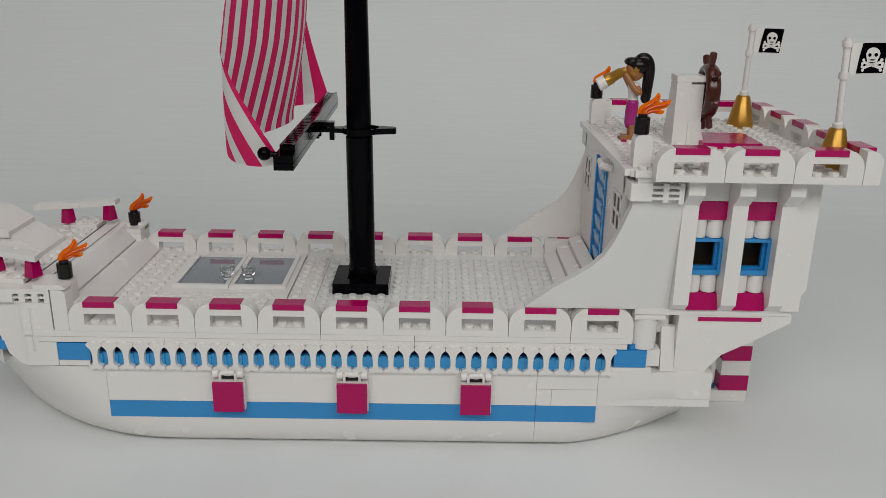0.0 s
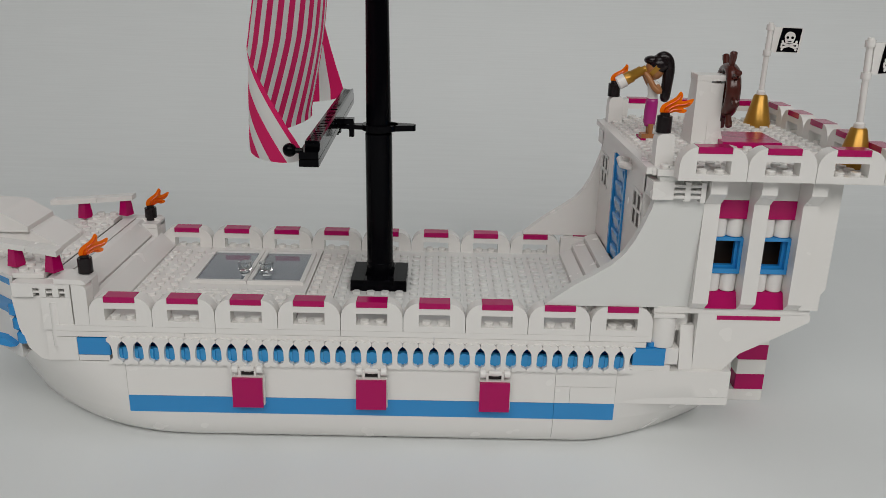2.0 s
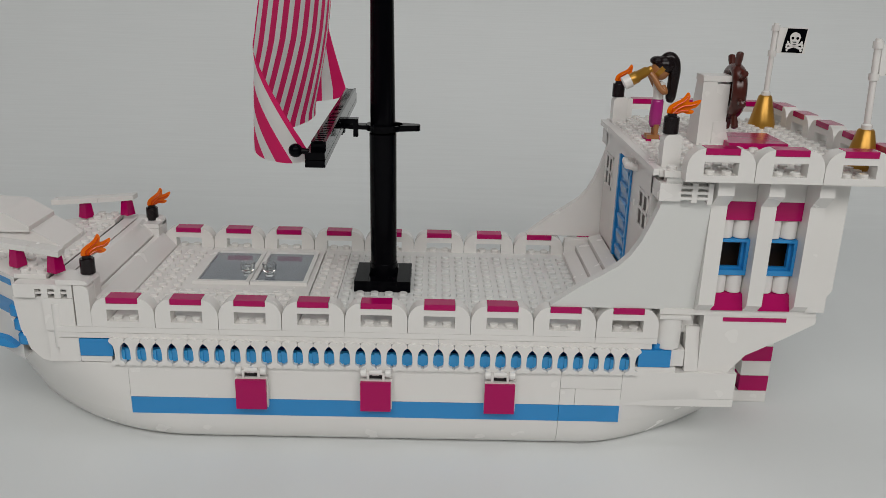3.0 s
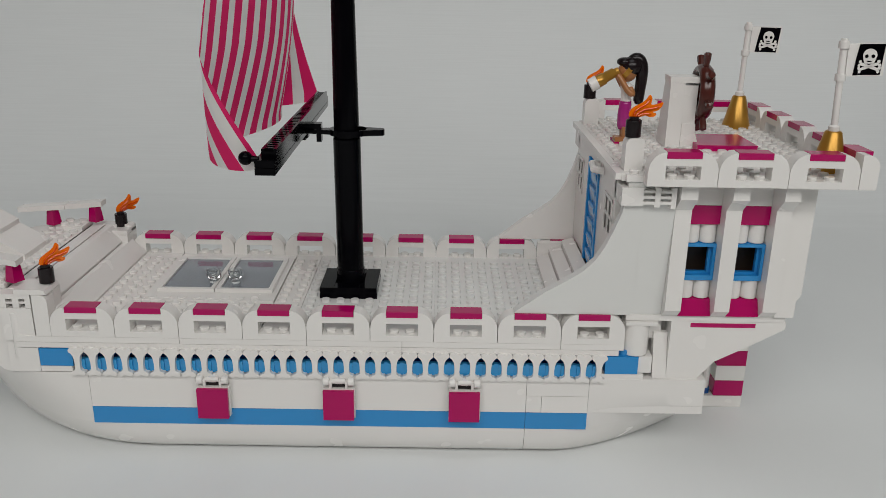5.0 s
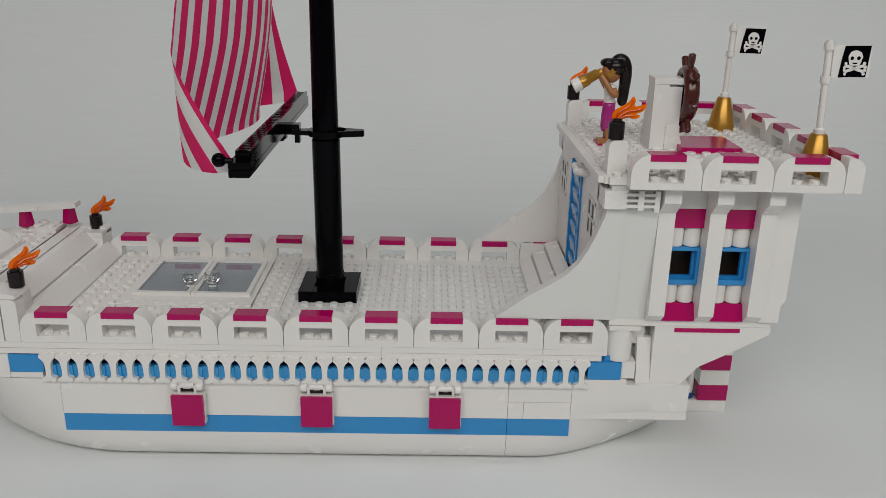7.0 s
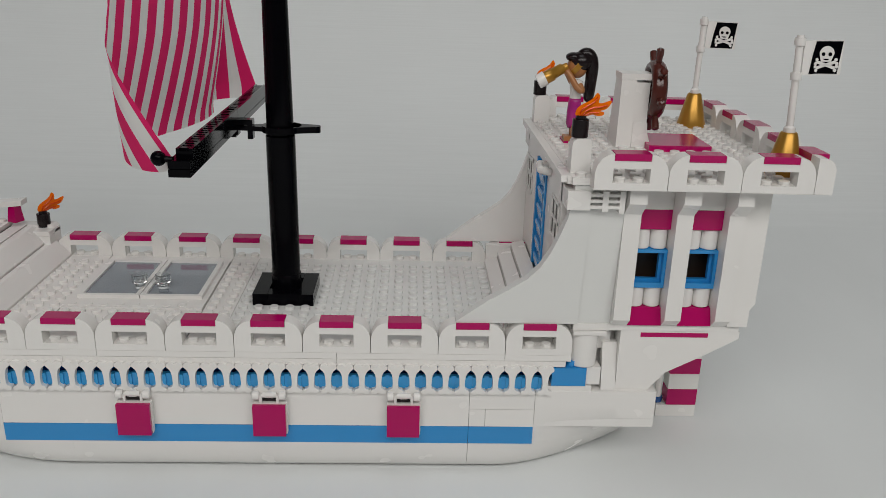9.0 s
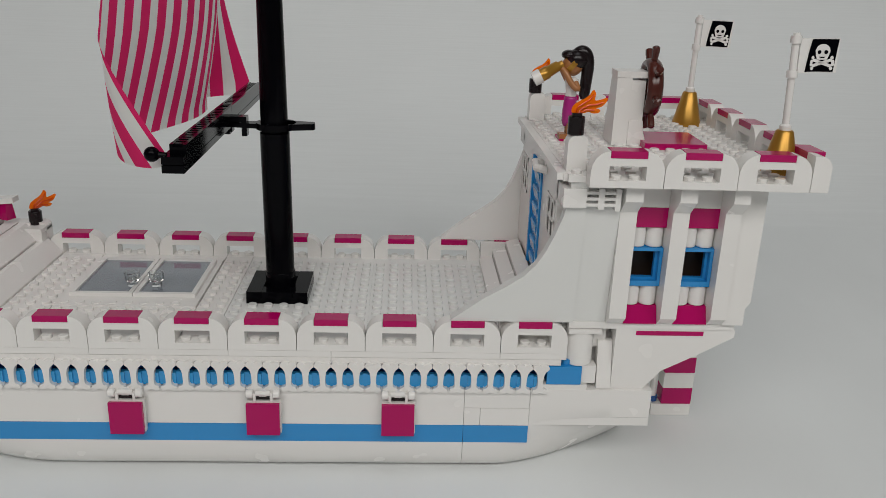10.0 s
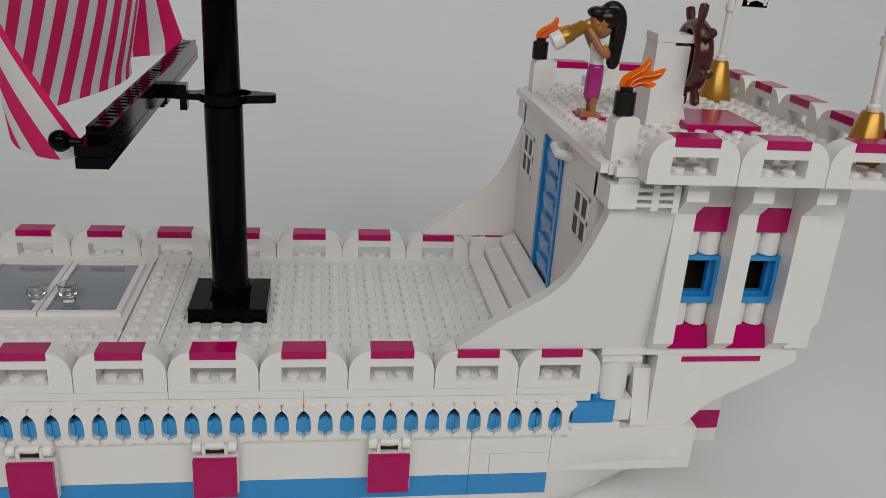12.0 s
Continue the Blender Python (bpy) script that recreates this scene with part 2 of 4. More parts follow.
for z in [2.3 + 3.7 * k / 4 for k in range(5)]:
    st = [34.01 + 7.4 * k / 12 for k in range(13)]
    near = [(x, hull_y(x, z), z) for x in st]
    rows.append([bm.verts.new(p) for p in near[::-1] + [(p[0], 2 * YC - p[1], p[2]) for p in near]])
for a, b in zip(rows, rows[1:]):
    for k in range(len(a) - 1):
        bm.faces.new((a[k], a[k + 1], b[k + 1], b[k]))
    bm.faces.new((a[-1], a[0], b[0], b[-1]))
bm.faces.new(rows[0][::-1])
bm.faces.new(rows[-1])
part("stern_hull", bm, WHITE, ship, smooth=40)


# square aft block over the tapering stern
bm = B()
box(bm, 34.03, 0.1, 3.52, 41.45, 15.9, 5.97, 0.05)
part("stern_block", bm, WHITE, ship)


def both(y0, y1):
    """The same depth span on the near and on the far side."""
    return ((y0, y1), (2 * YC - y1, 2 * YC - y0))


def brick(name, material, x0, y0, z0, x1, y1, z1, parent=None, label=""):
    bm = B()
    box(bm, x0 + G, y0, z0 + G, x1 - G, y1, z1 - G)
    return part(name, bm, material, parent or ship, label)


for ya, yb in both(0, 1):
    near = ya == 0
    for x0, x1 in ((2, 30), (30, 34)):
        brick("stripe_brick", BLUE, x0, ya, 2.3, x1, yb, 3.5, label="azure stripe brick")
    brick("wall_panel", WHITE, 2, ya, 3.5, 30, yb, 5.95)
    brick("wall_brick", WHITE, 30, ya, 4.7, 34, yb, 5.95)
    brick("wall_brick", WHITE, 30, ya, 3.5, 31, yb, 4.7)
    brick("wall_brick", WHITE, 31, ya, 3.5, 34, yb, 4.7)
    brick("end_brick", BLUE, -0.95, ya, 6.36, 1.15, yb, 7.56, label="azure end brick")
    brick("end_brick", BLUE, 34.9, ya, 6.36, 37.0, yb, 7.56, label="azure end brick")
    bm = B()
    lathe(bm, ((0.3, 0), (0.3, 0.34)), 36.1, ya + 0.5, 7.56, 14)
    part("stud", bm, BLUE, ship, "azure stud")
    brick("side_brick", WHITE, -2.25, ya, 5.95, -0.95, yb, 7.6)
    brick("side_brick", WHITE, -0.95, ya + 0.02 if near else ya, 5.95, 1.05, yb if near else yb - 0.02, 6.35)
    brick("side_brick", WHITE, 1.05, ya + 0.55 if near else ya, 5.95, 34.5, yb if near else yb - 0.55, 6.35)
    brick("side_brick", WHITE, 34.5, ya + 0.03 if near else ya, 5.95, 37.4, yb if near else yb - 0.03, 6.35)
    for x0, x1 in ((-2.25, 6), (6, 22), (22, 35.7)):
        brick("rail_plate", WHITE, x0, ya, 7.62, x1, yb, 8.0)
    for x0, x1 in ((-2.25, 8), (8, 16), (16, 22), (22, 32), (32, 36)):
        brick("rail_plate", WHITE, x0, ya, 8.0, x1, yb, 8.4)


# fence of turned balusters before azure bricks
def baluster_outline():
    prof = [(0.0, 5.93), (0.12, 5.85), (0.26, 5.8), (0.4, 5.86), (0.455, 5.98), (0.4, 6.1), (0.24, 6.16), (0.17, 6.26), (0.155, 6.45), (0.165, 6.75),
            (0.185, 6.95), (0.22, 7.12), (0.3, 7.28), (0.41, 7.39), (0.49, 7.46), (0.492, 7.58), (0.42, 7.7), (0.28, 7.76), (0.13, 7.73), (0.0, 7.66)]
    return prof


def baluster(x, front):
    bm = B()
    prof = baluster_outline()
    pts = [(x + r, h) for r, h in prof] + [(x - r, h) for r, h in prof[-2:0:-1]]
    prism(bm, pts, "y", *((-0.25, 0.12) if front else (15.88, 16.25)), w=0.06)
    return part("baluster", bm, WHITE, fences[front], smooth=50)


fences = {}
for front in (True, False):
    # backing in a darker blue than the blocks before it
    bm = B()
    box(bm, 1.2, 0.75 if front else 15.0, 6.36, 34.85, 1 if front else 15.25, 7.6)
    fences[front] = part("fence", bm, DBLUE, ship, "row of white balusters before azure bricks")
    for k in range(34):
        baluster(1.5 + k, front)
    for k in range(33):
        bm = B()
        ya, yb = (0.05, 0.48) if front else (15.52, 15.95)
        for xa, xb in ((1.62, 1.86), (2.14, 2.38)):
            box(bm, xa + k, ya, 6.0, xb + k, yb, 6.82, 0.06)
        box(bm, 1.86 + k, ya + 0.14 if front else ya, 6.0, 2.14 + k, yb if front else yb - 0.14, 6.85, 0.03)
        part("glass_block", bm, TBLUE, fences[front])


def merlon_parts(parent, m, sides=(1, 1), material=None):
    """A four-stud battlement at the pose m (in studs): rounded shoulders, a low window with two studs, a lintel and a magenta tile."""
    bm = B()
    g = 0.02
    left = [(g, 0), (1, 0), (1, 1.98)] + arc(1, 0.85, 0.98, 1.13, 90, 180, 7)[1:]
    right = [(4 - x, z) for x, z in left]
    if sides[0]:
        prism(bm, left, "y", 0, 1, 0.03)
    if sides[1]:
        prism(bm, right[::-1], "y", 0, 1, 0.03)
    box(bm, 1, 0.0, 0.0, 3, 1, 0.4)
    box(bm, 1, 0.0, 1.2, 3, 1, 1.6)
    stud(bm, 1.5, 0.5, 0.4), stud(bm, 2.5, 0.5, 0.4)
    bmesh.ops.transform(bm, matrix=m, verts=bm.verts)
    body = part("battlement", bm, material or WHITE, parent)
    bm = B()
    box(bm, 1 + g, -0.012, 1.62, 3 - g, 1.0, 2.0, 0.03)
    bmesh.ops.transform(bm, matrix=m, verts=bm.verts)
    part("tile", bm, MAGENTA, body, "glossy magenta tile")
    return body


def T(x, y, z, rz=0):
    return Matrix.Translation((x, y, z)) @ Matrix.Rotation(radians(rz), 4, "Z")


for k in range(9):
    merlon_parts(ship, T(4 * k, 0, 8.4))
    merlon_parts(ship, T(4 * k + 4, 16, 8.4, 180))

# gun ports
for x in (9, 17, 25):
    bm = B()
    box(bm, x + 0.03, -0.5, 3.2, x + 2.04, -0.16, 5.3)
    lid = part("gun_port", bm, WHITE, ship, "white port lid with a magenta tile")
    bm = B()
    box(bm, x + 0.02, -0.74, 3.15, x + 1.98, -0.5, 5.2)
    part("tile", bm, MAGENTA, lid, "glossy magenta tile")
    bm = B()
    box(bm, x + 0.05, -0.22, 5.45, x + 1.95, -0.02, 5.95)
    for a, b in ((0.0, 0.42), (1.58, 2.0)):
        lathe(bm, ((0.2, 0), (0.27, 0.05), (0.27, 0.37), (0.2, 0.42)), x + a, -0.42, 5.76, 14, "x")
    for a in (0.42, 1.42):
        box(bm, x + a, -0.52, 5.32, x + a + 0.16, -0.05, 5.78, 0.03)
    lathe(bm, ((0.17, 0), (0.17, 0.84)), x + 0.58, -0.42, 5.8, 12, "x")
    box(bm, x + 0.78, -0.5, 5.62, x + 1.22, -0.1, 5.98, 0.05)
    part("hinge", bm, WHITE, lid)
    # dark block gives the slot under the hinge its shade
    bm = B()
    box(bm, x + 0.6, -0.4, 5.38, x + 1.4, -0.1, 5.56, 0.01)
    part("hinge_gap", bm, CHAR, lid, "dark block coloured as shade under the hinge")

# main deck in plates with studs; the hatch leaves a gap
HX0, HX1, HY0, HY1 = 4.6, 12.6, 5.0, 13.0


def deck_plate(x0, x1, y0, y1, z=DECK, parent=None, name="deck_plate", th=0.4, holes=(), gap=0.008, material=None):
    bm = B()
    if z == DECK:
        holes = list(holes) + [(0, 40, 0, 2), (0, 40, 14, 16)]
    box(bm, x0 + gap, y0 + gap, z - th, x1 - gap, y1 - gap, z, 0.01)
    for i in range(int(x1 - x0 + 0.01)):
        for j in range(int(y1 - y0 + 0.01)):
            x, y = x0 + i + 0.5, y0 + j + 0.5
            if not any(a < x < b and c < y < d for a, b, c, d in holes):
                stud(bm, x, y, z)
    return part(name, bm, material or WHITE, parent or ship)


MAST = [(16, 20, 6, 10)]
for x0, x1, y0, y1 in ((1, 4, 1, 15), (4, 13, 1, 5), (4, 13, 14, 15), (13, 15, 1, 15)):
    deck_plate(x0, x1, y0, y1, gap=0.035)
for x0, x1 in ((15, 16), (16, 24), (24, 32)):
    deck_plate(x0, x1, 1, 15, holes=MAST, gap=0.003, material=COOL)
bm = B()
box(bm, 1, 1, 6.2, 35, 15, 8.0, 0)
part("deck_base", bm, WHITE, ship)

# stern steps
for x0, za, zb in ((31.9, 8.8, 9.5), (32.85, 9.5, 10.2), (33.8, 10.2, 10.85)):
    bm = B()
    prism(bm, [(x0, 8.4), (x0, za + 0.35), (x0 + 0.08, za + 0.42), (x0 + 0.9, zb), (x0 + 0.9, 8.4)], "y", 1.62, 14.38, 0.02)
    part("stern_step", bm, WHITE, ship)

# ---- stern castle ----
# curved side panels
def lean(y, z, far=False):
    """The castle's sides lean outward a little towards the top."""
    v = y + 0.32 - 0.112 * (z - 10.4)
    return 2 * YC - v if far else v


def leaned(bm, far):
    for v in bm.verts:
        v.co.y = lean(v.co.y, v.co.z, far)


curve = [(29.0, 10.41), (29.0, 10.5), (30.8, 11.9), (32.0, 12.65), (33.0, 13.35), (33.7, 14.1), (34.2, 15.0), (34.6, 16.0), (35.0, 17.2), (35.2, 18.6), (35.2, 19.15), (36.2, 19.15), (36.2, 10.41)]
for far in (False, True):
    bm = B()
    prism(bm, curve, "y", -0.2, 0.5, 0.05)
    leaned(bm, far)
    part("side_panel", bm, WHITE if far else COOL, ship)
    bm = B()
    box(bm, 36.22, 0.0, 10.41, 38.15, 0.6, 19.15)
    leaned(bm, far)
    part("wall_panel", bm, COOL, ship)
# castle box: door wall, back wall, side walls behind the pillars
WX = 34.8
for a, b, c, d in ((0.7, 1.3, 10.8, 19.2), (3.7, 6, 10.8, 19.2), (10, 12.3, 10.8, 19.2), (14.7, 15.3, 10.8, 19.2), (1.3, 3.7, 10.8, 14.95), (1.3, 3.7, 17.45, 19.2),
                   (12.3, 14.7, 10.8, 14.95), (12.3, 14.7, 17.45, 19.2), (6, 10, 18.35, 19.2)):
    bm = B()
    box(bm, WX, a, c, WX + 0.8, b, d, 0)
    part("door_wall", bm, WHITE, ship)
for ya, yb in both(0.05, 1.58):
    brick("wall_filler", WHITE, WX + 0.82, ya, 13.0, WX + 1.3, yb, 19.1)
    brick("stair_side", WHITE, 31.95, ya + 1.0 if ya < 8 else ya, 8.42, 38.5, yb if ya < 8 else yb - 1.0, 10.38)
for y0 in (1.3, 12.3):
    bm = B()
    for y in (y0, y0 + 1.1, y0 + 2.2):
        box(bm, WX - 0.06, y, 14.95, WX + 0.02, y + 0.2, 17.45, 0.02)
    for z in (14.95, 16.1, 17.25):
        box(bm, WX - 0.05, y0, z, WX + 0.02, y0 + 2.4, z + 0.2, 0.02)
    lattice = part("lattice_window", bm, WHITE, ship, "white lattice window")
    # flat dark sheet replaces the shaded void behind the bars
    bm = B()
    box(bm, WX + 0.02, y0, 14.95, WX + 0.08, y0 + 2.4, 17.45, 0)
    part("pane", bm, HOLLOW, lattice, "dark sheet painted as the shade behind the lattice")
bm = B()
box(bm, WX + 0.05, 6.05, 10.8, WX + 0.35, 9.95, 18.3, 0.03)
door = part("cabin_door", bm, BLUE, ship, "azure louvred cabin door")
for k in range(6):
    bm = B()
    z = 11.15 + 1.16 * k
    prism(bm, [(WX + 0.06, z), (WX - 0.06, z + 0.02), (WX - 0.2, z + 0.75), (WX - 0.12, z + 0.85), (WX + 0.06, z + 0.85)], "y", 6.5, 8.6, 0.02)
    part("louvre", bm, BLUE, door)
bm = B()
for y in (6.05, 9.6):
    box(bm, WX - 0.12, y, 10.8, WX + 0.06, y + 0.35, 18.3, 0.02)
part("door_stile", bm, BLUE, door)
bm = B()
tube(bm, [(WX + 0.1, 6.4, 18.5), (WX - 0.5, 6.3, 18.6), (WX - 0.6, 5.2, 18.5), (WX + 0.1, 4.8, 18.4)], 0.25)
part("door_hinge", bm, WHITE, ship)

for side in (0, 1):
    far = side == 1

    def Y(v):
        return v if side == 0 else 2 * YC - v

    def span(a, b):
        return (a, b) if side == 0 else (2 * YC - b, 2 * YC - a)

    def bay(name, material, b6, parent=None, label=""):
        """A block in a window bay, mirrored for the far side."""
        bm = B()
        y0, y1 = span(b6[1], b6[4])
        box(bm, b6[0], y0, b6[2], b6[3], y1, b6[5], 0.03)
        return part(name, bm, material, parent or ship, label)

    for x in (39.16, 42.15):
        bm = B()
        prism(bm, [(Y(0.06), 10.42), (Y(0.5), 11.42), (Y(1.5), 11.42), (Y(1.5), 10.42)], "x", x, x + 2.02, 0.02)
        part("sill_slope", bm, MAGENTA, ship, "magenta slope brick")
        for z0, h in ((11.44, 1.22), (15.07, 1.2)):
            for dx in (0.5, 1.52):
                bm = B()
                lathe(bm, ((0.47, 0), (0.505, 0.04), (0.505, h - 0.04), (0.47, h)), x + dx, Y(0.97), z0, 20)
                part("round_brick", bm, WHITE, ship)
        bay("head_brick", MAGENTA, (x, 0.42, 16.29, x + 2.02, 1.5, 17.46), label="magenta brick")
        bay("head_brick", WHITE, (x, 0.42, 17.48, x + 2.02, 1.5, 19.15))
        win = bay("cabin_window", BLUE, (x + 0.01, 1.42, 12.68, x + 2.01, 1.5, 12.95), label="azure square cabin window")
        for a, c, b, d in ((0.01, 12.68, 0.2, 15.05), (1.82, 12.68, 2.01, 15.05), (0.2, 12.68, 1.82, 13.0), (0.2, 14.85, 1.82, 15.05)):
            bay("frame_bar", BLUE, (x + a, 0.42, c, x + b, 1.42, d), win)
        for a, c, b, d in ((0.2, 13.0, 0.32, 14.85), (1.66, 13.0, 1.82, 14.85), (0.32, 13.0, 1.66, 13.12)):
            bay("inner_bar", BLUE, (x + a, 0.8, c, x + b, 1.1, d), win)
        # dark plate stands in for the unlit hollow behind each window
        bay("cabin_lining", HOLLOW, (x + 0.1, 2.2, 12.0, x + 2.2, 2.4, 15.6), label="dark brown plate, shade painted in behind the window")
    for x0, x1 in ((38.16, 39.15), (41.19, 42.14), (44.18, 45.1)):
        bm = B()
        prism(bm, [(Y(a), b) for a, b in ((1.5, 10.42), (0.12, 10.42), (-0.45, 10.95), (-0.45, 17.42), (-1.33, 18.25), (-1.33, 19.15), (1.5, 19.15))], "x", x0, x1, 0.03)
        part("pillar", bm, WHITE, ship)
    bm = B()
    prism(bm, [(45.12, 10.42), (46.35, 10.42), (46.35, 11.5), (46.62, 11.9), (46.62, 19.15), (45.12, 19.15)], "y", *span(0.0, 1.5), 0.03)
    part("corner_brick", bm, WHITE, ship)
    y0, y1 = span(0.24, 2.0)
    brick("floor_plate", WHITE, 36.0, y0, 9.98, 46.0, y1, 10.42)
    # base block under the windows with a raked lower edge
    y0, y1 = span(0.3, 2.0)
    bm = B()
    prism(bm, [(38.9, 9.98), (38.9, 6.0), (40.9, 6.0), (41.9, 7.2), (44, 8.3), (46.1, 9.5), (46.1, 9.98)], "y", y0, y1, 0.03)
    part("quarter_block", bm, WHITE, ship)
    y0, y1 = span(0.27, 0.6)
    brick("trim_strip", MAGENTA, 40.1, y0, 9.56, 44.2, y1, 9.86, label="thin magenta strip")
    y0, y1 = span(0.5, 1.4)
    bm = B()
    lathe(bm, ((0.82, 0), (0.86, 0.04), (0.86, 2.1), (0.82, 2.14)), 36.83, Y(0.9), 7.57, 24)
    part("round_post", bm, WHITE, ship)
    bm = B()
    prism(bm, [(Y(0.2), 6.02), (Y(1.2), 6.02), (Y(1.2), 8.95), (Y(0.8), 8.95)], "x", 38.0, 38.88, 0.03)
    part("slope_brick", bm, WHITE, ship)
    y0, y1 = span(0.2, 1.2)
    brick("post_brick", WHITE, 37.03, y0, 6.37, 37.9, y1, 7.55)
    y0, y1 = span(0.02, 1.6)
    brick("post_plate", WHITE, 36.0, y0, 9.72, 38.0, y1, 9.97)
    bm = B()
    box(bm, 36.0, span(1.7, 2.2)[0], 6.0, 38.9, span(1.7, 2.2)[1], 9.97)
    part("back_brick", bm, WHITE, ship)
    # vents under the upper deck
    bm = B()
    y0, y1 = span(-1.05, 1.0)
    box(bm, 34.8, y0, 17.78, 36.07, y1, 18.85)
    yv = span(-1.0, -0.75)
    for z in (17.86, 18.2, 18.54):
        box(bm, 36.07, yv[0], z, 37.7, yv[1], z + 0.16, 0.02)
    for xa, xb, za in ((36.74, 37.08, 17.7), (37.7, 38.0, 17.62)):
        box(bm, xa, span(-1.02, 0.0)[0], za, xb, span(-1.02, 0.0)[1], 18.85, 0.02)
    box(bm, 36.07, span(-0.2, 1.0)[0], 17.65, 38, span(-0.2, 1.0)[1], 19.0)
    part("grille_brick", bm, WHITE, ship)
# cabin floor in the painted shade colour, and stern wall
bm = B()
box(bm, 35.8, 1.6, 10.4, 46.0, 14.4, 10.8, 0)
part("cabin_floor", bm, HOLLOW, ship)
bm = B()
box(bm, 45.5, 1.5, 10.4, 46.3, 14.5, 19.2, 0.03)
part("stern_wall", bm, WHITE, ship)
bm = B()
prism(bm, [(38.9, 9.98), (38.9, 6.0), (41, 6.0), (44, 8.3), (46.1, 9.5), (46.1, 9.98)], "y", 2.0, 14.0, 0)
part("counter", bm, WHITE, ship)

# upper deck
UD = 19.6
PLANE = [(41, 45, 6, 10), (39, 41, 7, 9)]
for x0, x1 in ((35, 38), (38, 42), (42, 45), (45, 48)):
    for y0, y1 in ((-1, 3), (3, 8), (8, 13), (13, 17)):
        deck_plate(x0, x1, y0, y1, UD, holes=PLANE, name="upper_deck_plate")
for x0 in (35.93, 39.93, 43.93):
    merlon_parts(ship, T(x0, -2, UD - 0.4))
    merlon_parts(ship, T(x0 + 4, 18, UD - 0.4, 180))
for y0 in (-2, 2, 6, 10, 14):
    merlon_parts(ship, T(48.95, y0, UD - 0.4, 90), (y0 > -2, y0 < 14))
for ya in (-2, 17):
    bm = B()
    prism(bm, [(47.95, UD - 0.4), (48.95, UD - 0.4), (48.95, UD + 0.9)] + arc(48.2, UD + 0.88, 0.75, 0.7, 0, 90, 8)[1:] + [(47.95, UD + 1.58)], "y", ya, ya + 1, 0.02)
    part("corner_curve", bm, WHITE, ship)
bm = B()
box(bm, 45.2, -1.98, UD - 0.44, 48.93, 17.98, UD - 0.41, 0.005)
part("edge_plate", bm, WHITE, ship)
bm = B()
box(bm, 41.02, 6.02, UD, 44.98, 9.98, UD + 0.4, 0.03)
part("floor_panel", bm, MAGENTA, ship, "glossy magenta floor panel behind the helm")
bm = B()
box(bm, 34.45, -0.5, UD - 0.4, 34.99, 16.5, UD, 0.06)
part("edge_plate", bm, WHITE, ship)
for ya in (0.0, 15.0):
    bm = B()
    prism(bm, [(35.02, UD + 0.01), (36.1, UD + 0.01), (36.1, UD + 1.7)] + arc(35.9, UD + 1.72, 0.2, 0.22, 0, 90, 4)[1:] + arc(35.4, UD + 1.54, 0.38, 0.4, 90, 180, 5), "y", ya, ya + 1, 0.04)
    part("torch_block", bm, WHITE, ship)
    bm = B()
    box(bm, 34.8, ya - 0.6, UD - 0.45, 36.4, ya + 1.6, UD - 0.02)
    part("edge_plate", bm, WHITE, ship)
bm = B()
box(bm, 36.0, 8.0, UD, 37.6, 9.6, UD + 0.15, 0.03)
part("floor_tile", bm, MAGENTA, ship, "small magenta floor tile")

# rudder
for z0, z1, mat, x0 in ((0.02, 0.95, WHITE, 44.0), (0.95, 2.2, MAGENTA, 44.7), (2.2, 3.4, WHITE, 44.7), (3.4, 4.6, MAGENTA, 44.7), (4.6, 6.5, WHITE, 44.7)):
    brick("rudder_brick", mat, x0, 7.4, z0, 46.85, 8.6, z1, label="magenta rudder brick" if mat is MAGENTA else "")
bm = B()
tube(bm, [(44.2, 8, 0.9), (44.2, 8, 6.5)], 0.25)
part("rudder_post", bm, WHITE, ship)
bm = B()
lathe(bm, ((0.36, 0), (0.36, 0.4)), 44.2, 8, 0.97, 16)
part("rudder_hinge", bm, DBLUE, ship, "dark clear blue hinge ring")

# ---- bow castle ----
BD = 11.2
bm = B()
prism(bm, [(1.0, 8.4), (1.0, 8.95), (0.9, 9.05), (0.05, 9.93), (-0.02, 9.98), (-0.38, 9.98), (-0.38, 8.4)], "y", 1.02, 14.98, 0.03)
part("bow_step", bm, WHITE, ship)
bm = B()
prism(bm, [(-0.46, 8.4), (-0.46, 10.1), (-0.54, 10.2), (-1.33, 11.1), (-1.42, 11.15), (-1.85, 11.15), (-1.85, 8.4)], "y", 1.02, 14.98, 0.03)
part("bow_step", bm, WHITE, ship)
bm = B()
prism(bm, [(-1.93, 8.4), (-1.93, 11.2), (-2.84, 11.2), (-2.84, 8.4)], "y", 1.02, 14.98, 0.03)
part("bow_step", bm, WHITE, ship)
# solid dark strip colours in the shade of the slit
bm = B()
box(bm, -2.98, 2, BD - 0.4, -2.85, 14.5, BD - 0.04, 0)
part("gap_strip", bm, CHAR, ship, "dark strip coloured as shade between bow deck and steps")
deck_plate(-6.0, -3.0, 2, 14, BD, name="bow_deck_plate")
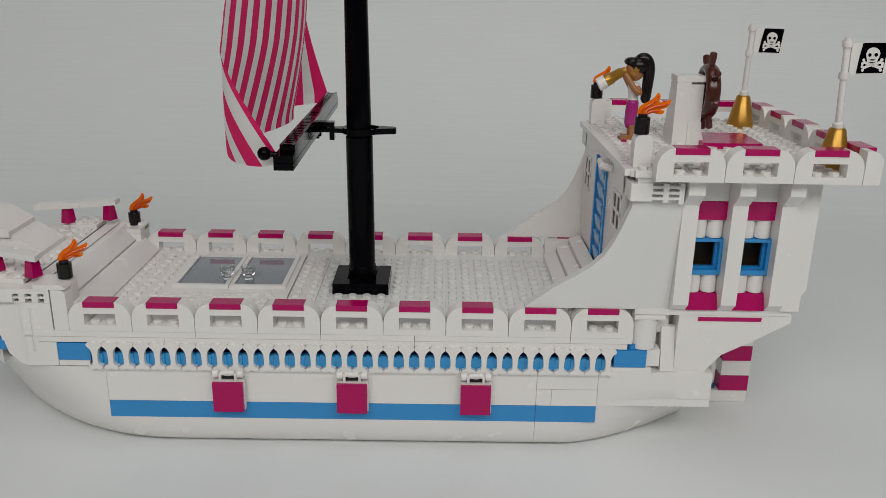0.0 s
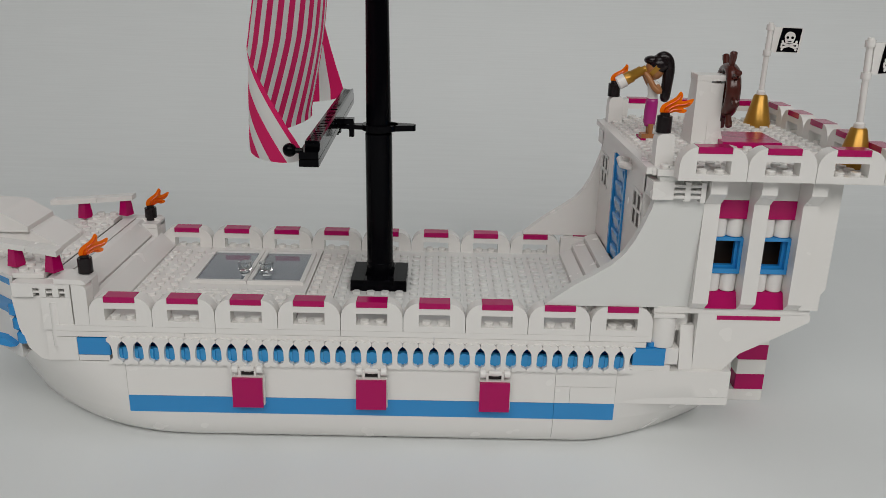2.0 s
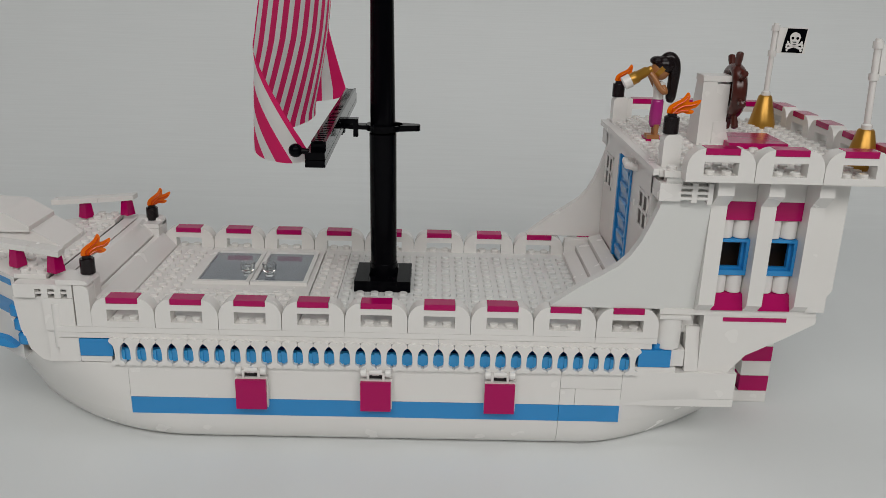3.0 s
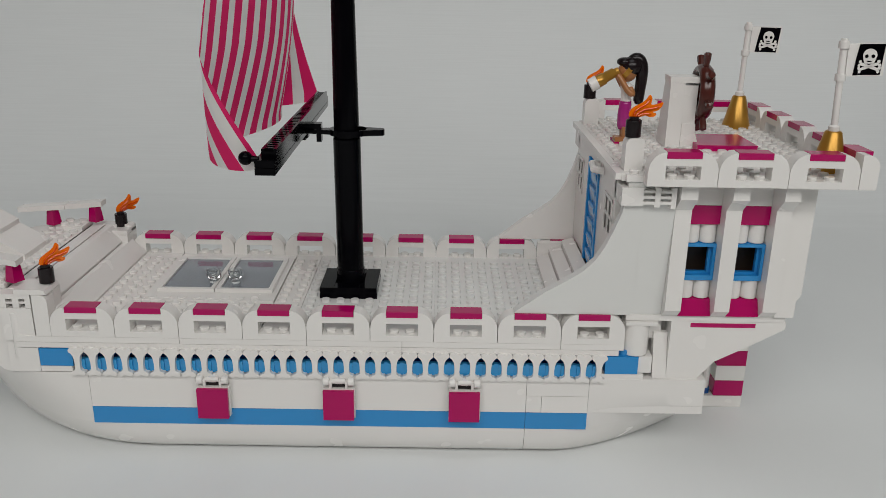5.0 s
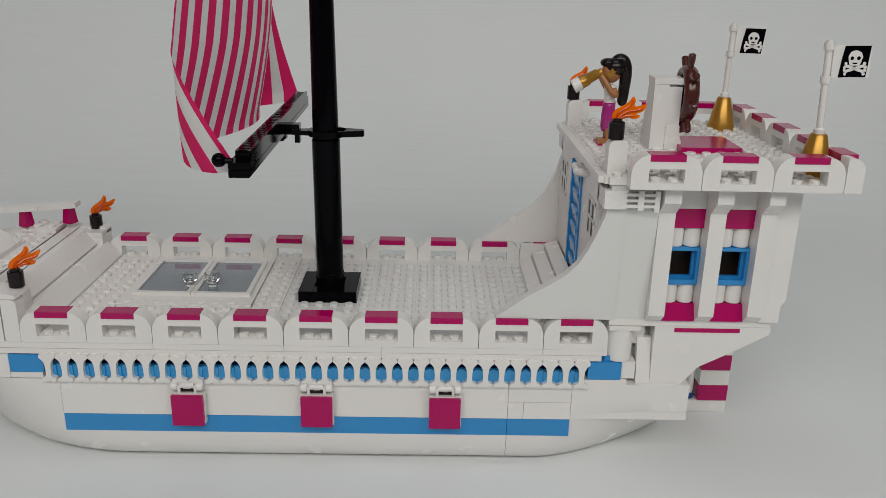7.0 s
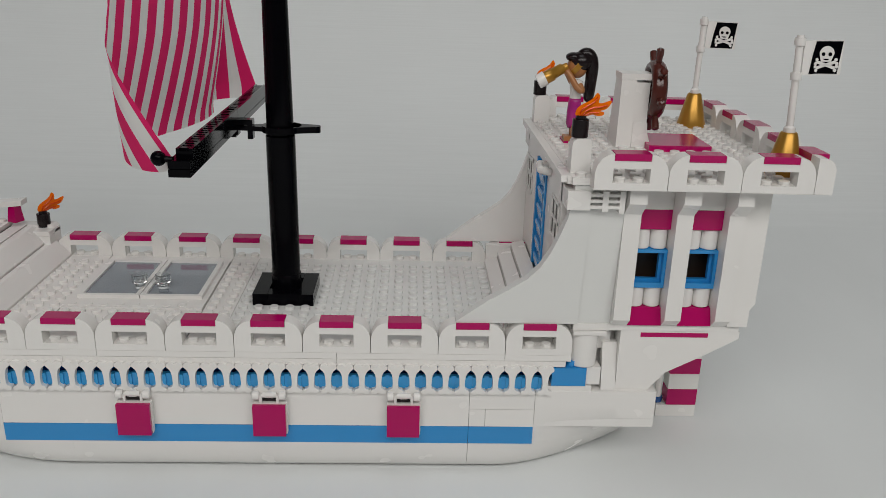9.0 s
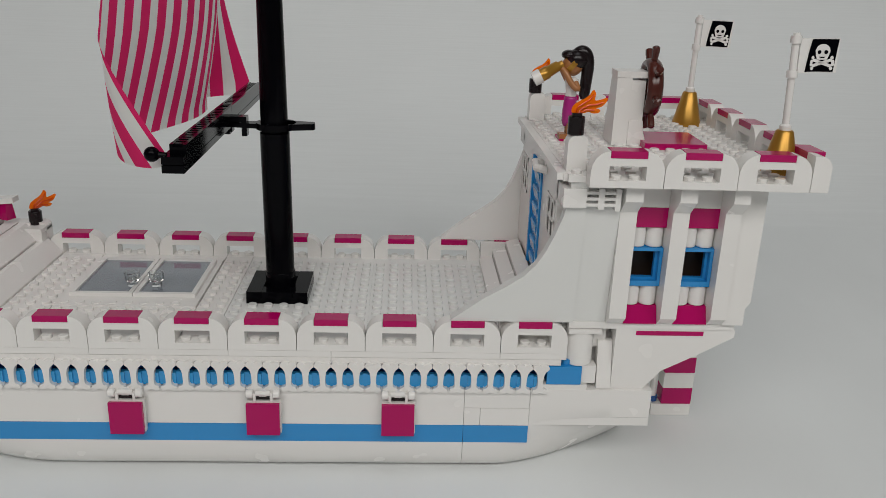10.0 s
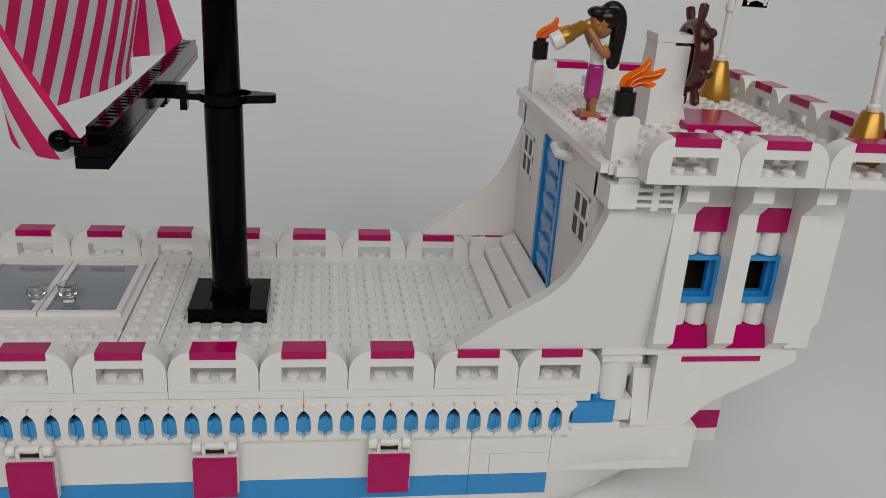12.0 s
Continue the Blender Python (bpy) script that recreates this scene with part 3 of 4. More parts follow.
for side in (0, 1):
    def Y(v):
        return v if side == 0 else 2 * YC - v

    def span(a, b):
        return (a, b) if side == 0 else (2 * YC - b, 2 * YC - a)

    bm = B()
    prism(bm, [(0, 8.4), (0, 10.75)] + arc(-0.45, 10.75, 0.45, 0.4, 0, 90, 5)[1:] + [(-0.93, 11.15), (-0.93, 8.4)], "y", *span(0, 1.0), 0.03)
    part("bow_post", bm, WHITE, ship)
    bm = B()
    prism(bm, [(0, 11.17), (-0.12, 11.42), (-0.4, 11.5), (-2.0, 11.5), (-2.0, 11.17)] if side == 0 else [(0, 10.6), (0, 10.94), (-2.0, 10.94), (-2.0, 10.6)], "y", *span(0.05, 2.0), 0.03)
    part("bow_cap", bm, WHITE, ship)
    bm = B()
    box(bm, -1.36, span(1.02, 2.0)[0], 8.4, 0, span(1.02, 2.0)[1], 11.15 if side == 0 else 10.58)
    part("torch_block", bm, WHITE, ship)
    # filler darkens the narrow gap by colour, as shade
    bm = B()
    box(bm, -1.08, span(0.5, 1.0)[0], 8.45, -0.93, span(0.5, 1.0)[1], 11.1, 0)
    part("wall_gap", bm, CHAR, ship, "dark filler coloured as shade beside the bow post")
    # side wall with a row of small slots
    bm = B()
    box(bm, -3.0, span(0.12, 1.0)[0], 8.02, -1.08, span(0.12, 1.0)[1], 10.22)
    lathe(bm, ((0.34, 0), (0.34, 3.0)), -2.25, Y(0.36), 6.9, 18)
    prism(bm, [(-5.0, 10.22), (-3.0, 10.22), (-3.0, 5.7), (-3.7, 5.7), (-4.35, 6.5), (-4.75, 8.0)], "y", *span(0.42, 1.2), 0.03)
    box(bm, -3.0, span(0.3, 1.2)[0], 5.8, -2.27, span(0.3, 1.2)[1], 8.02)
    box(bm, -5.0, span(1.0, 3.0)[0], 11.18, -3.0, span(1.0, 3.0)[1], 11.5)
    for v in bm.verts:
        v.co.y += (0.3 if side == 0 else -0.3) * max(0, min(1, (7.2 - v.co.z) / 1.5)) * (1 if v.co.x < -3.01 else 0)
    for xs in (-4.5, -3.5):
        for ys in (1.5, 2.5):
            stud(bm, xs, Y(ys), 11.5)
    part("bow_wall", bm, WHITE, ship)
    bm = B()
    box(bm, -4.75, span(0.12, 1.2)[0], 10.84, -1.08, span(0.12, 1.2)[1], 11.16)
    for xa, xb in ((-4.75, -3.42), (-3.02, -2.62), (-2.2, -1.8), (-1.42, -1.08)):
        box(bm, xa, span(0.12, 0.6)[0], 10.25, xb, span(0.12, 0.6)[1], 10.84, 0.01)
    for xa in (-3.42, -2.62, -1.8):
        box(bm, xa, span(0.18, 0.4)[0], 10.5, xa + 0.39, span(0.18, 0.4)[1], 10.62, 0.01)
    box(bm, -4.75, span(0.95, 1.2)[0], 10.25, -1.08, span(0.95, 1.2)[1], 10.84, 0)
    part("slot_brick", bm, WHITE, ship)
    bm = B()
    prism(bm, [(-5.02, Y(0.95)), (-8.2, Y(3.4)), (-11.2, Y(7.9)), (-9.5, Y(7.9)), (-5.02, Y(3.5))], "z", 5.6, 11.3, 0.03)
    part("bow_cheek", bm, WHITE, ship)
    for za, zb in ((8.5, 9.55), (10.6, 11.0)):
        bm = B()
        prism(bm, [(-5.4, Y(1.2)), (-8.2, Y(3.36)), (-11.2, Y(7.86)), (-11.0, Y(7.95)), (-8.0, Y(3.6)), (-5.4, Y(1.5))], "z", za, zb, 0)
        part("bow_stripe", bm, BLUE, ship, "azure bow stripe")
    for k in range(3):
        bm = B()
        lathe(bm, ((0.28, 0), (0.42, 0.12), (0.42, 0.7), (0.3, 0.85)), -4.72 - 0.17 * k, Y(0.85), 6.75 + 0.98 * k, 14)
        part("corner_cone", bm, BLUE, ship, "azure round corner piece")
    bm = B()
    prism(bm, [(-7.4, 7.5), (-6.0, 7.1), (-5.3, 6.5), (-5.7, 6.45), (-7.2, 6.8)], "y", *span(0.72, 1.3), 0.02)
    part("bow_stripe", bm, BLUE, ship, "azure bow stripe")
    for xp, yp in ((-2.5, 1.45), (-5.35, 2.4)):
        bm = B()
        lathe(bm, ((0.56, 0), (0.4, 1.2)), xp, Y(yp), BD + 0.35, 4)
        bmesh.ops.rotate(bm, cent=(xp, Y(yp), BD), matrix=Matrix.Rotation(radians(20), 3, "Z"), verts=bm.verts)
        part("rail_post", bm, MAGENTA, ship, "tapered magenta rail post")
    for (xa, ya), (xb, yb) in (((-1.9, 0.65), (-4.3, 1.6)), ((-4.33, 1.62), (-7.4, 2.6))):
        bm = B()
        prism(bm, [(xa, Y(ya)), (xb, Y(yb)), (xb, Y(yb + 1.0)), (xa, Y(ya + 1.0))], "z", BD + 1.56, BD + 1.94, 0.03)
        part("rail_tile", bm, WHITE, ship)
bm = B()
prism(bm, [(-4.2, BD), (-4.2, BD + 0.35), (-6.2, BD + 1.55), (-9.5, BD + 1.7), (-9.5, BD)], "y", 6.3, 10.1, 0.03)
part("bow_roof", bm, WHITE, ship)
deck_plate(-9.0, -6.0, 4, 12, BD, name="bow_deck_plate", holes=[(-9, -6, 6, 10)])
bm = B()
prism(bm, [(-6.15, BD + 1.45), (-6.15, BD + 1.85), (-7.7, BD + 2.75), (-8.0, BD + 2.85), (-10.5, BD + 2.95), (-10.5, BD + 1.45)], "y", 6.0, 10.0, 0.03)
part("bow_ridge", bm, WHITE, ship)

# ---- hatch ----
hatch = thing("deck_hatch", "white framed double hatch with clear panes and clear knobs", "hatch")
bm = B()
box(bm, 4, 5, 7.4, 13, 14, 8.05, 0)
part("well", bm, GREY, hatch, "grey well under the panes")
bm = B()
for b6 in ((4.02, 5.02, 12.98, 6.6), (4.02, 13.0, 12.98, 13.98), (4.02, 6.6, 4.8, 13.0), (12.45, 6.6, 12.98, 13.0)):
    box(bm, b6[0], b6[1], 8.1, b6[2], b6[3], 8.95, 0.03)
for k in range(8):
    stud(bm, 4.6 + k, 5.5, 8.8)
part("coaming", bm, WHITE, hatch)
for x0 in (4.6, 8.65):
    bm = B()
    x1 = x0 + 4.0
    for b6 in ((x0, 6.42, x1, 6.72), (x0, 12.93, x1, 13.22), (x0, 6.72, x0 + 0.3, 12.93), (x1 - 0.3, 6.72, x1, 12.93)):
        box(bm, b6[0], b6[1], 8.96, b6[2], b6[3], 9.22)
    leaf = part("leaf_frame", bm, WHITE, hatch)
    bm = B()
    box(bm, x0 + 0.3, 6.72, 9.0, x1 - 0.3, 12.93, 9.08, 0)
    pn = part("pane", bm, PANE, leaf, "clear smoky pane")
    pn.visible_shadow = False
    bm = B()
    kx = x1 - 0.42 if x0 < 6 else x0 + 1.08
    lathe(bm, ((0.32, 0), (0.32, 0.28), (0.48, 0.4), (0.52, 0.95), (0.42, 0.97), (0.38, 0.5), (0.1, 0.45)), kx, 8.1, 9.1, 16)
    part("knob", bm, CLEAR, leaf, "clear round knob")

# ---- mast ----
mast = thing("mast", "glossy black round mast on a square black foot", "mast")
bm = B()
box(bm, 16.02, 6.02, DECK, 19.98, 9.98, DECK + 0.4)
part("foot", bm, BLACK, mast)
for x0, x1, y0, y1 in ((16.02, 17, 6.02, 9.98), (19, 19.98, 6.02, 9.98), (17, 19, 6.02, 7), (17, 19, 9, 9.98)):
    bm = B()
    box(bm, x0 + 0.01, y0, DECK + 0.4, x1 - 0.01, y1, DECK + 0.8)
    part("foot_tile", bm, BLACK, mast)
bm = B()
lathe(bm, ((0.98, 0), (0.98, 1.2), (0.93, 1.25), (0.93, 10.5), (0.86, 10.6), (0.66, 31)), 18, 8, DECK + 0.4, 32)
bmesh.ops.transform(bm, matrix=Matrix.Translation((18, 8, 9)) @ Matrix.Rotation(radians(-0.55), 4, "Y") @ Matrix.Translation((-18, -8, -9)), verts=bm.verts)
part("pole", bm, BLACK, mast)
bm = B()
prism(bm, arc(18, 8, 1.25, 1.25, 0, 345, 23), "z", 19.95, 20.35, 0.03)
prism(bm, [(18.5, 7.2), (20.0, 7.6)] + arc(20.0, 8, 0.45, 0.45, -60, 60, 6) + [(20.0, 8.4), (18.5, 8.8)], "z", 19.95, 20.35, 0.03)
prism(bm, [(17.5, 7.4), (15.3, 7.75), (15.3, 8.25), (17.5, 8.6)], "z", 20.0, 20.3, 0.03)
part("ring", bm, BLACK, mast)

# ---- yard ----


def hang(bm):
    """The beam runs slightly inward and down towards its far end."""
    for v in bm.verts:
        x, y, z = v.co
        if z > 21.2 and x > 14.62:
            z = 21.2 + (z - 21.2) * 0.6
        v.co = (x - 0.031 * (y + 5.75), y, z - 0.0275 * (y + 5.75))
    return bm


yard = thing("yard", "long glossy black beam hung from the mast", "yard")
bm = B()
for z0, z1 in ((20.4, 20.78), (20.82, 21.2)):
    box(bm, 14.65, -5.75, z0, 15.7, 8, z1)
    box(bm, 14.65, 8.02, z0, 15.7, 21.75, z1)
part("beam", hang(bm), BLACK, yard)
for ya, yb in ((-5.0, 7.98), (8.02, 21.0)):
    bm = B()
    box(bm, 14.9, ya, 21.2, 15.7, yb, 21.75)
    for xa, xb in ((14.9, 15.06), (15.54, 15.7)):
        box(bm, xa, ya, 21.75, xb, yb, 21.98, 0.02)
    rack = part("rack", hang(bm), BLACK, yard)
    for k in range(20):
        bm = B()
        y = ya + 0.3 + 0.63 * k
        box(bm, 15.06, y, 21.75, 15.54, y + 0.3, 21.96, 0.02)
        part("tooth", hang(bm), BLACK, rack)
bm = B()
lathe(bm, [(0.01 + 0.37 * math.sin(radians(a)), -0.37 * math.cos(radians(a))) for a in range(0, 181, 20)], 14.1, -5.2, 21.2, 16)
tube(bm, [(14.1, -5.2, 21.2), (14.8, -5.2, 21.2)], 0.18)
part("ball_joint", hang(bm), BLACK, yard)
bm = B()
box(bm, 15.4, 7.55, 20.75, 16.65, 8.45, 21.08, 0.06)
box(bm, 15.4, 7.6, 20.1, 15.75, 8.4, 20.75, 0.05)
box(bm, 16.32, 7.6, 19.85, 16.65, 8.4, 20.75, 0.05)
lathe(bm, ((0.24, -0.5), (0.24, 0.5)), 15.6, 8, 20.6, 12, "x")
box(bm, 15.0, 7.6, 19.95, 15.6, 8.4, 20.4, 0.05)
part("clip", hang(bm), BLACK, yard)

# ---- sail ----
TAIL_LOW = [(12.4, 14.0), (11.6, 16.4), (10.9, 18.8), (10.9, 20.5), (12.2, 21.5), (13.9, 22.1)]
TAIL_TOP = [(13.8, 13.5), (13.2, 15.4), (12.7, 17.2), (12.3, 18.8), (12.1, 20.2), (12.1, 21.2)]


def along(key, s):
    f = s * (len(key) - 1)
    i = min(len(key) - 2, int(f))
    p = [Vector(key[max(0, min(len(key) - 1, j))]) for j in (i - 1, i, i + 1, i + 2)]
    t = f - i
    return 0.5 * ((2 * p[1]) + (p[2] - p[0]) * t + (2 * p[0] - 5 * p[1] + 4 * p[2] - p[3]) * t * t + (3 * p[1] - p[0] - 3 * p[2] + p[3]) * t ** 3)


def evenly(key, n):
    """n + 1 points at even steps of length along a smooth curve."""
    fine = [along(key, i / 600) for i in range(601)]
    run = [0.0]
    for a, b in zip(fine, fine[1:]):
        run.append(run[-1] + (b - a).length)
    out, j = [], 0
    for i in range(n + 1):
        while j < 599 and run[j + 1] < run[-1] * i / n:
            j += 1
        t = (run[-1] * i / n - run[j]) / (run[j + 1] - run[j])
        out.append(fine[j].lerp(fine[j + 1], min(1, t)))
    return out


NS, NV = 130, 90
BEND = 0.68
NT = NS - int(BEND * NS)
tail_low, tail_top = evenly(TAIL_LOW, NT), evenly(TAIL_TOP, NT)


def fray(i, v):
    """Loose threads along the near cut edge."""
    return 0.02 * math.sin(v * 210) * math.sin(v * 83 + 1) if i == 0 else 0.0


def back_point(i, z):
    """The cloth beyond its inner bend, towards the far edge."""
    w = math.sin(min(1, max(0, (z - 20.8) / 9.8)) * math.pi / 2)
    k = max(0, i - (NS - NT))
    return tail_low[k].lerp(tail_top[k], w)


def sail_row(v):
    """One level of the cloth, from its near to its far edge; the near corner folds back to the yard."""
    row, heights = [], []
    for i in range(NS + 1):
        s = i / NS
        z = 20.08 + 0.7 * math.exp(-s / 0.03) + 0.5 * math.exp(-(1 - s) / 0.03) - 0.4 * s + 18 * v
        z += 0.42 * min(1, max(0, (s - 0.12) / 0.08)) * min(1, max(0, (0.74 - s) / 0.12))
        k = min(1.05, max(0, (26.4 - z) / 6.1))
        lift = 0.17 * max(0, z - 26.4)
        sf = 0.165 * (0.5 * (k + 0.02) + 0.5 * math.sqrt((k + 0.02) ** 2 + 0.01) - 0.05) if k > 0 else 0.0
        edge = Vector((12.0 + 2.95 * (k * 1.09) ** 1.25 + lift, -5.0))
        fold = Vector((12.0 - 1.25 * k + lift, -5.0 + 4.6 * k))
        if s < sf:
            u = (sf - s) / sf
            q = fold.lerp(edge, u) + Vector((-0.75, -0.6)) * k * 4 * u * (1 - u) * 0.8
        elif s < BEND:
            u = (s - sf) / (BEND - sf)
            end = back_point(NS - NT, z)
            p1, p2 = fold + Vector((0.3, 5.4)), end + Vector((1.6, -6.2))
            q = fold * (1 - u) ** 3 + p1 * 3 * u * (1 - u) ** 2 + p2 * 3 * u * u * (1 - u) + end * u ** 3
        else:
            q = back_point(i, z)
        row.append(q)
        heights.append(z)
    for _ in range(8):
        row = [row[0]] + [(a + 2 * b + c) / 4 for a, b, c in zip(row, row[1:], row[2:])] + [row[-1]]
    return [Vector((q.x + fray(i, v), q.y, z)) for i, (q, z) in enumerate(zip(row, heights))]


bm = B()
levels = [sail_row(j / NV) for j in range(NV + 1)]
grid = [[bm.verts.new(levels[j][i]) for j in range(NV + 1)] for i in range(NS + 1)]
lay = bm.loops.layers.uv.new("UVMap")
for i in range(NS):
    for j in range(NV):
        f = bm.faces.new((grid[i][j], grid[i + 1][j], grid[i + 1][j + 1], grid[i][j + 1]))
        for lp, (a, b) in zip(f.loops, ((i, j), (i + 1, j), (i + 1, j + 1), (i, j + 1))):
            lp[lay].uv = (15.12 * a / NS + 0.4, b / NV)
sail = part("sail", bm, CLOTH, smooth=80)
tagged(sail, "magenta and white striped cloth sail billowing from the yard", "sail")


# ---- loose fittings ----
def torch(x, y, z, rz=0):
    e = thing("torch", "dark round torch holder with a clear orange flame", "torch", "torches on the ship", (x, y, z), rz)
    bm = B()
    lathe(bm, ((0.43, 0), (0.46, 0.03), (0.46, 0.97), (0.43, 1.0)), 0, 0, 0, 20)
    lathe(bm, ((0.29, 1.0), (0.29, 1.2)), 0, 0, 0, 14)
    part("holder", bm, CHAR, e)
    bm = B()
    out = [(-0.26, 0.0), (-0.32, 0.2), (-0.2, 0.46), (0.08, 0.66), (0.38, 0.82), (0.6, 1.0), (0.8, 1.28), (0.94, 1.08), (0.9, 0.76), (1.1, 0.72), (1.35, 0.8),
           (1.6, 0.86), (1.5, 0.6), (1.3, 0.4), (1.02, 0.3), (1.24, 0.22), (1.16, 0.06), (0.85, 0.02), (0.6, 0.1), (0.28, 0.0)]
    soft = []
    for k in range(len(out)):
        p = [Vector(out[(k + d) % len(out)]) for d in (-1, 0, 1, 2)]
        for t in (0, 1 / 3, 2 / 3):
            soft.append(0.5 * ((2 * p[1]) + (p[2] - p[0]) * t + (2 * p[0] - 5 * p[1] + 4 * p[2] - p[3]) * t * t + (3 * p[1] - p[0] - 3 * p[2] + p[3]) * t ** 3))
    vs = [bm.verts.new((a, 0, b + 1.16)) for a, b in soft]
    f = bm.faces.new(vs)
    bmesh.ops.inset_region(bm, faces=[f], thickness=0.06, depth=0.13)
    bmesh.ops.inset_region(bm, faces=[f], thickness=0.07, depth=0.06)
    mirror = bmesh.ops.duplicate(bm, geom=bm.verts[:] + bm.edges[:] + bm.faces[:])
    for v in mirror["geom"]:
        if isinstance(v, bmesh.types.BMVert):
            v.co.y = -v.co.y
    bmesh.ops.remove_doubles(bm, verts=bm.verts, dist=0.001)
    fl = part("flame", bm, ORANGE, e, "clear orange flame", smooth=70)
    for pts in ([(-0.1, 1.25), (-0.06, 1.5), (0.25, 1.74), (0.6, 1.95), (0.8, 2.25)], [(0.02, 1.22), (0.2, 1.46), (0.6, 1.66), (1.0, 1.7), (1.35, 1.82)], [(0.15, 1.22), (0.45, 1.4), (0.9, 1.38)]):
        bm = B()
        for sy in (-1, 1):
            tube(bm, [(a, sy * 0.2, b) for a, b in pts], 0.04, 6)
        part("flame_streak", bm, DORANGE, fl, "deep orange streak")
    return e


torch(-0.45, 1.38, 11.52, 42)
torch(-0.85, 15.3, 10.95, 42)
torch(35.47, 0.52, UD + 1.94)
torch(35.4, 15.5, UD + 1.94)


def flag(x, y, lean):
    e = thing("flag", "white flagpole on a gold cone with a black pirate flag", "flag", "pirate flags on the upper deck", (x, y, UD))
    bm = B()
    lathe(bm, ((1.0, 0), (1.0, 0.25), (0.9, 0.6), (0.5, 2.3), (0.42, 2.4)), 0, 0, 0, 24)
    part("cone", bm, GOLD, e, "pearl gold cone")
    m = Matrix.Translation((0, 0, 2.4)) @ Matrix.Rotation(radians(lean), 4, "Y")
    bm = B()
    lathe(bm, ((0.32, 0), (0.32, 0.25), (0.2, 0.35), (0.2, 5.2), (0.18, 5.3)), 0, 0, 0, 14)
    for h in (2.9, 4.75):
        lathe(bm, ((0.3, h), (0.3, h + 0.4)), 0, 0, 0, 14)
    bmesh.ops.transform(bm, matrix=m, verts=bm.verts)
    part("pole", bm, WHITE, e)
    bm = B()
    n = 12
    def wave(u):
        return 0.12 * math.sin(u * 5.5)
    top = [(0.6 + 1.75 * k / n, wave((0.6 + 1.75 * k / n - 0.6) / 2.1)) for k in range(n + 1)]
    prism(bm, [(0.25, -0.06)] + [(a, b - 0.06) for a, b in top] + [(a, b + 0.06) for a, b in top[::-1]] + [(0.25, 0.06)], "z", 3.15, 5.0, 0)
    bmesh.ops.transform(bm, matrix=m, verts=bm.verts)
    cloth = part("cloth", bm, WHITE, e, "white plastic flag")
    def decal(name, pts, mat, d):
        bm = B()
        pts = [(0.75 + (a - 0.75) * 0.83, 3.2 + (c - 3.05) * 0.92) for a, c in pts]
        lo, hi, cols = min(p[0] for p in pts), max(p[0] for p in pts), []
        for k in range(13):
            xx = lo + (hi - lo) * min(max(k / 12, 0.002), 0.998)
            zs = [za + (zb - za) * (xx - xa) / (xb - xa) for (xa, za), (xb, zb) in zip(pts, pts[1:] + pts[:1]) if (xa - xx) * (xb - xx) <= 0 and xa != xb]
            yy = wave((xx - 0.6) / 2.1) - 0.06 - d
            cols.append([bm.verts.new((xx, yy, z)) for z in (min(zs), max(zs))])
        for a, b in zip(cols, cols[1:]):
            bm.faces.new((a[0], b[0], b[1], a[1]))
        bmesh.ops.transform(bm, matrix=m, verts=bm.verts)
        part(name, bm, mat, cloth)
    decal("black_field", [(0.62, 3.05), (2.5, 3.05), (2.62, 4.95), (0.9, 4.95)], BLACK, 0.02)
    cx, cz = 1.7, 4.25
    decal("skull", arc(cx, cz, 0.46, 0.42, -30, 210, 14) + [(cx - 0.3, cz - 0.5), (cx + 0.3, cz - 0.5)], WHITE, 0.04)
    for dx in (-0.2, 0.2):
        decal("eye", arc(cx + dx, cz - 0.05, 0.12, 0.12, 0, 330, 8), BLACK, 0.06)
    decal("mouth", [(cx - 0.2, cz - 0.32), (cx + 0.2, cz - 0.32), (cx + 0.1, cz - 0.4), (cx - 0.1, cz - 0.4)], BLACK, 0.06)
    for s in (-1, 1):
        a = Vector((cx - 0.62, cz - 0.5 - 0.2 * (1 + s) + 0.02))
        b = Vector((cx + 0.62, cz - 0.9 + 0.2 * (1 + s) + 0.02))
        d = (b - a).normalized()
        nrm = Vector((-d.y, d.x)) * 0.09
        decal("bone", [tuple(a + nrm), tuple(b + nrm), tuple(b - nrm), tuple(a - nrm)], WHITE, 0.045)
        for q in (a, b):
            for k in (1.3, -1.3):
                decal("bone_end", arc(q.x + nrm.x * k, q.y + nrm.y * k, 0.11, 0.11, 0, 315, 7), WHITE, 0.05)
    return e


flag(47.4, 1.0, -2.5)
flag(46.5, 15.0, 0.5)

# helm stand and wheel
helm = thing("helm_stand", "white tapered helm stand on the upper deck", "helm stand")
bm = B()
prism(bm, [(7.0, UD + 0.02), (9.5, UD + 0.02), (8.5, UD + 4.25), (7.0, UD + 4.25)], "x", 39.15, 40.1, 0.04)
prism(bm, [(7.14, UD + 0.5), (9.4, UD + 0.02), (8.5, UD + 4.1), (7.14, UD + 4.1)], "x", 40.1, 41.0, 0.04)
prism(bm, [(40.15, UD + 0.02), (41.4, UD + 0.02), (41.1, UD + 1.0), (41.05, UD + 1.6), (40.15, UD + 1.6)], "y", 7.1, 9.2, 0.03)
part("body", bm, WHITE, helm)
bm = B()
box(bm, 39.12, 6.98, UD + 4.27, 41.08, 8.6, UD + 4.65)
part("top", bm, WHITE, helm)
wheel = thing("steering_wheel", "reddish brown ship's wheel with eight spokes", "wheel", at=(41.52, 8.0, UD + 3.55), rz=-4)
bm = B()
R, rr = 1.55, 0.33
rings = []
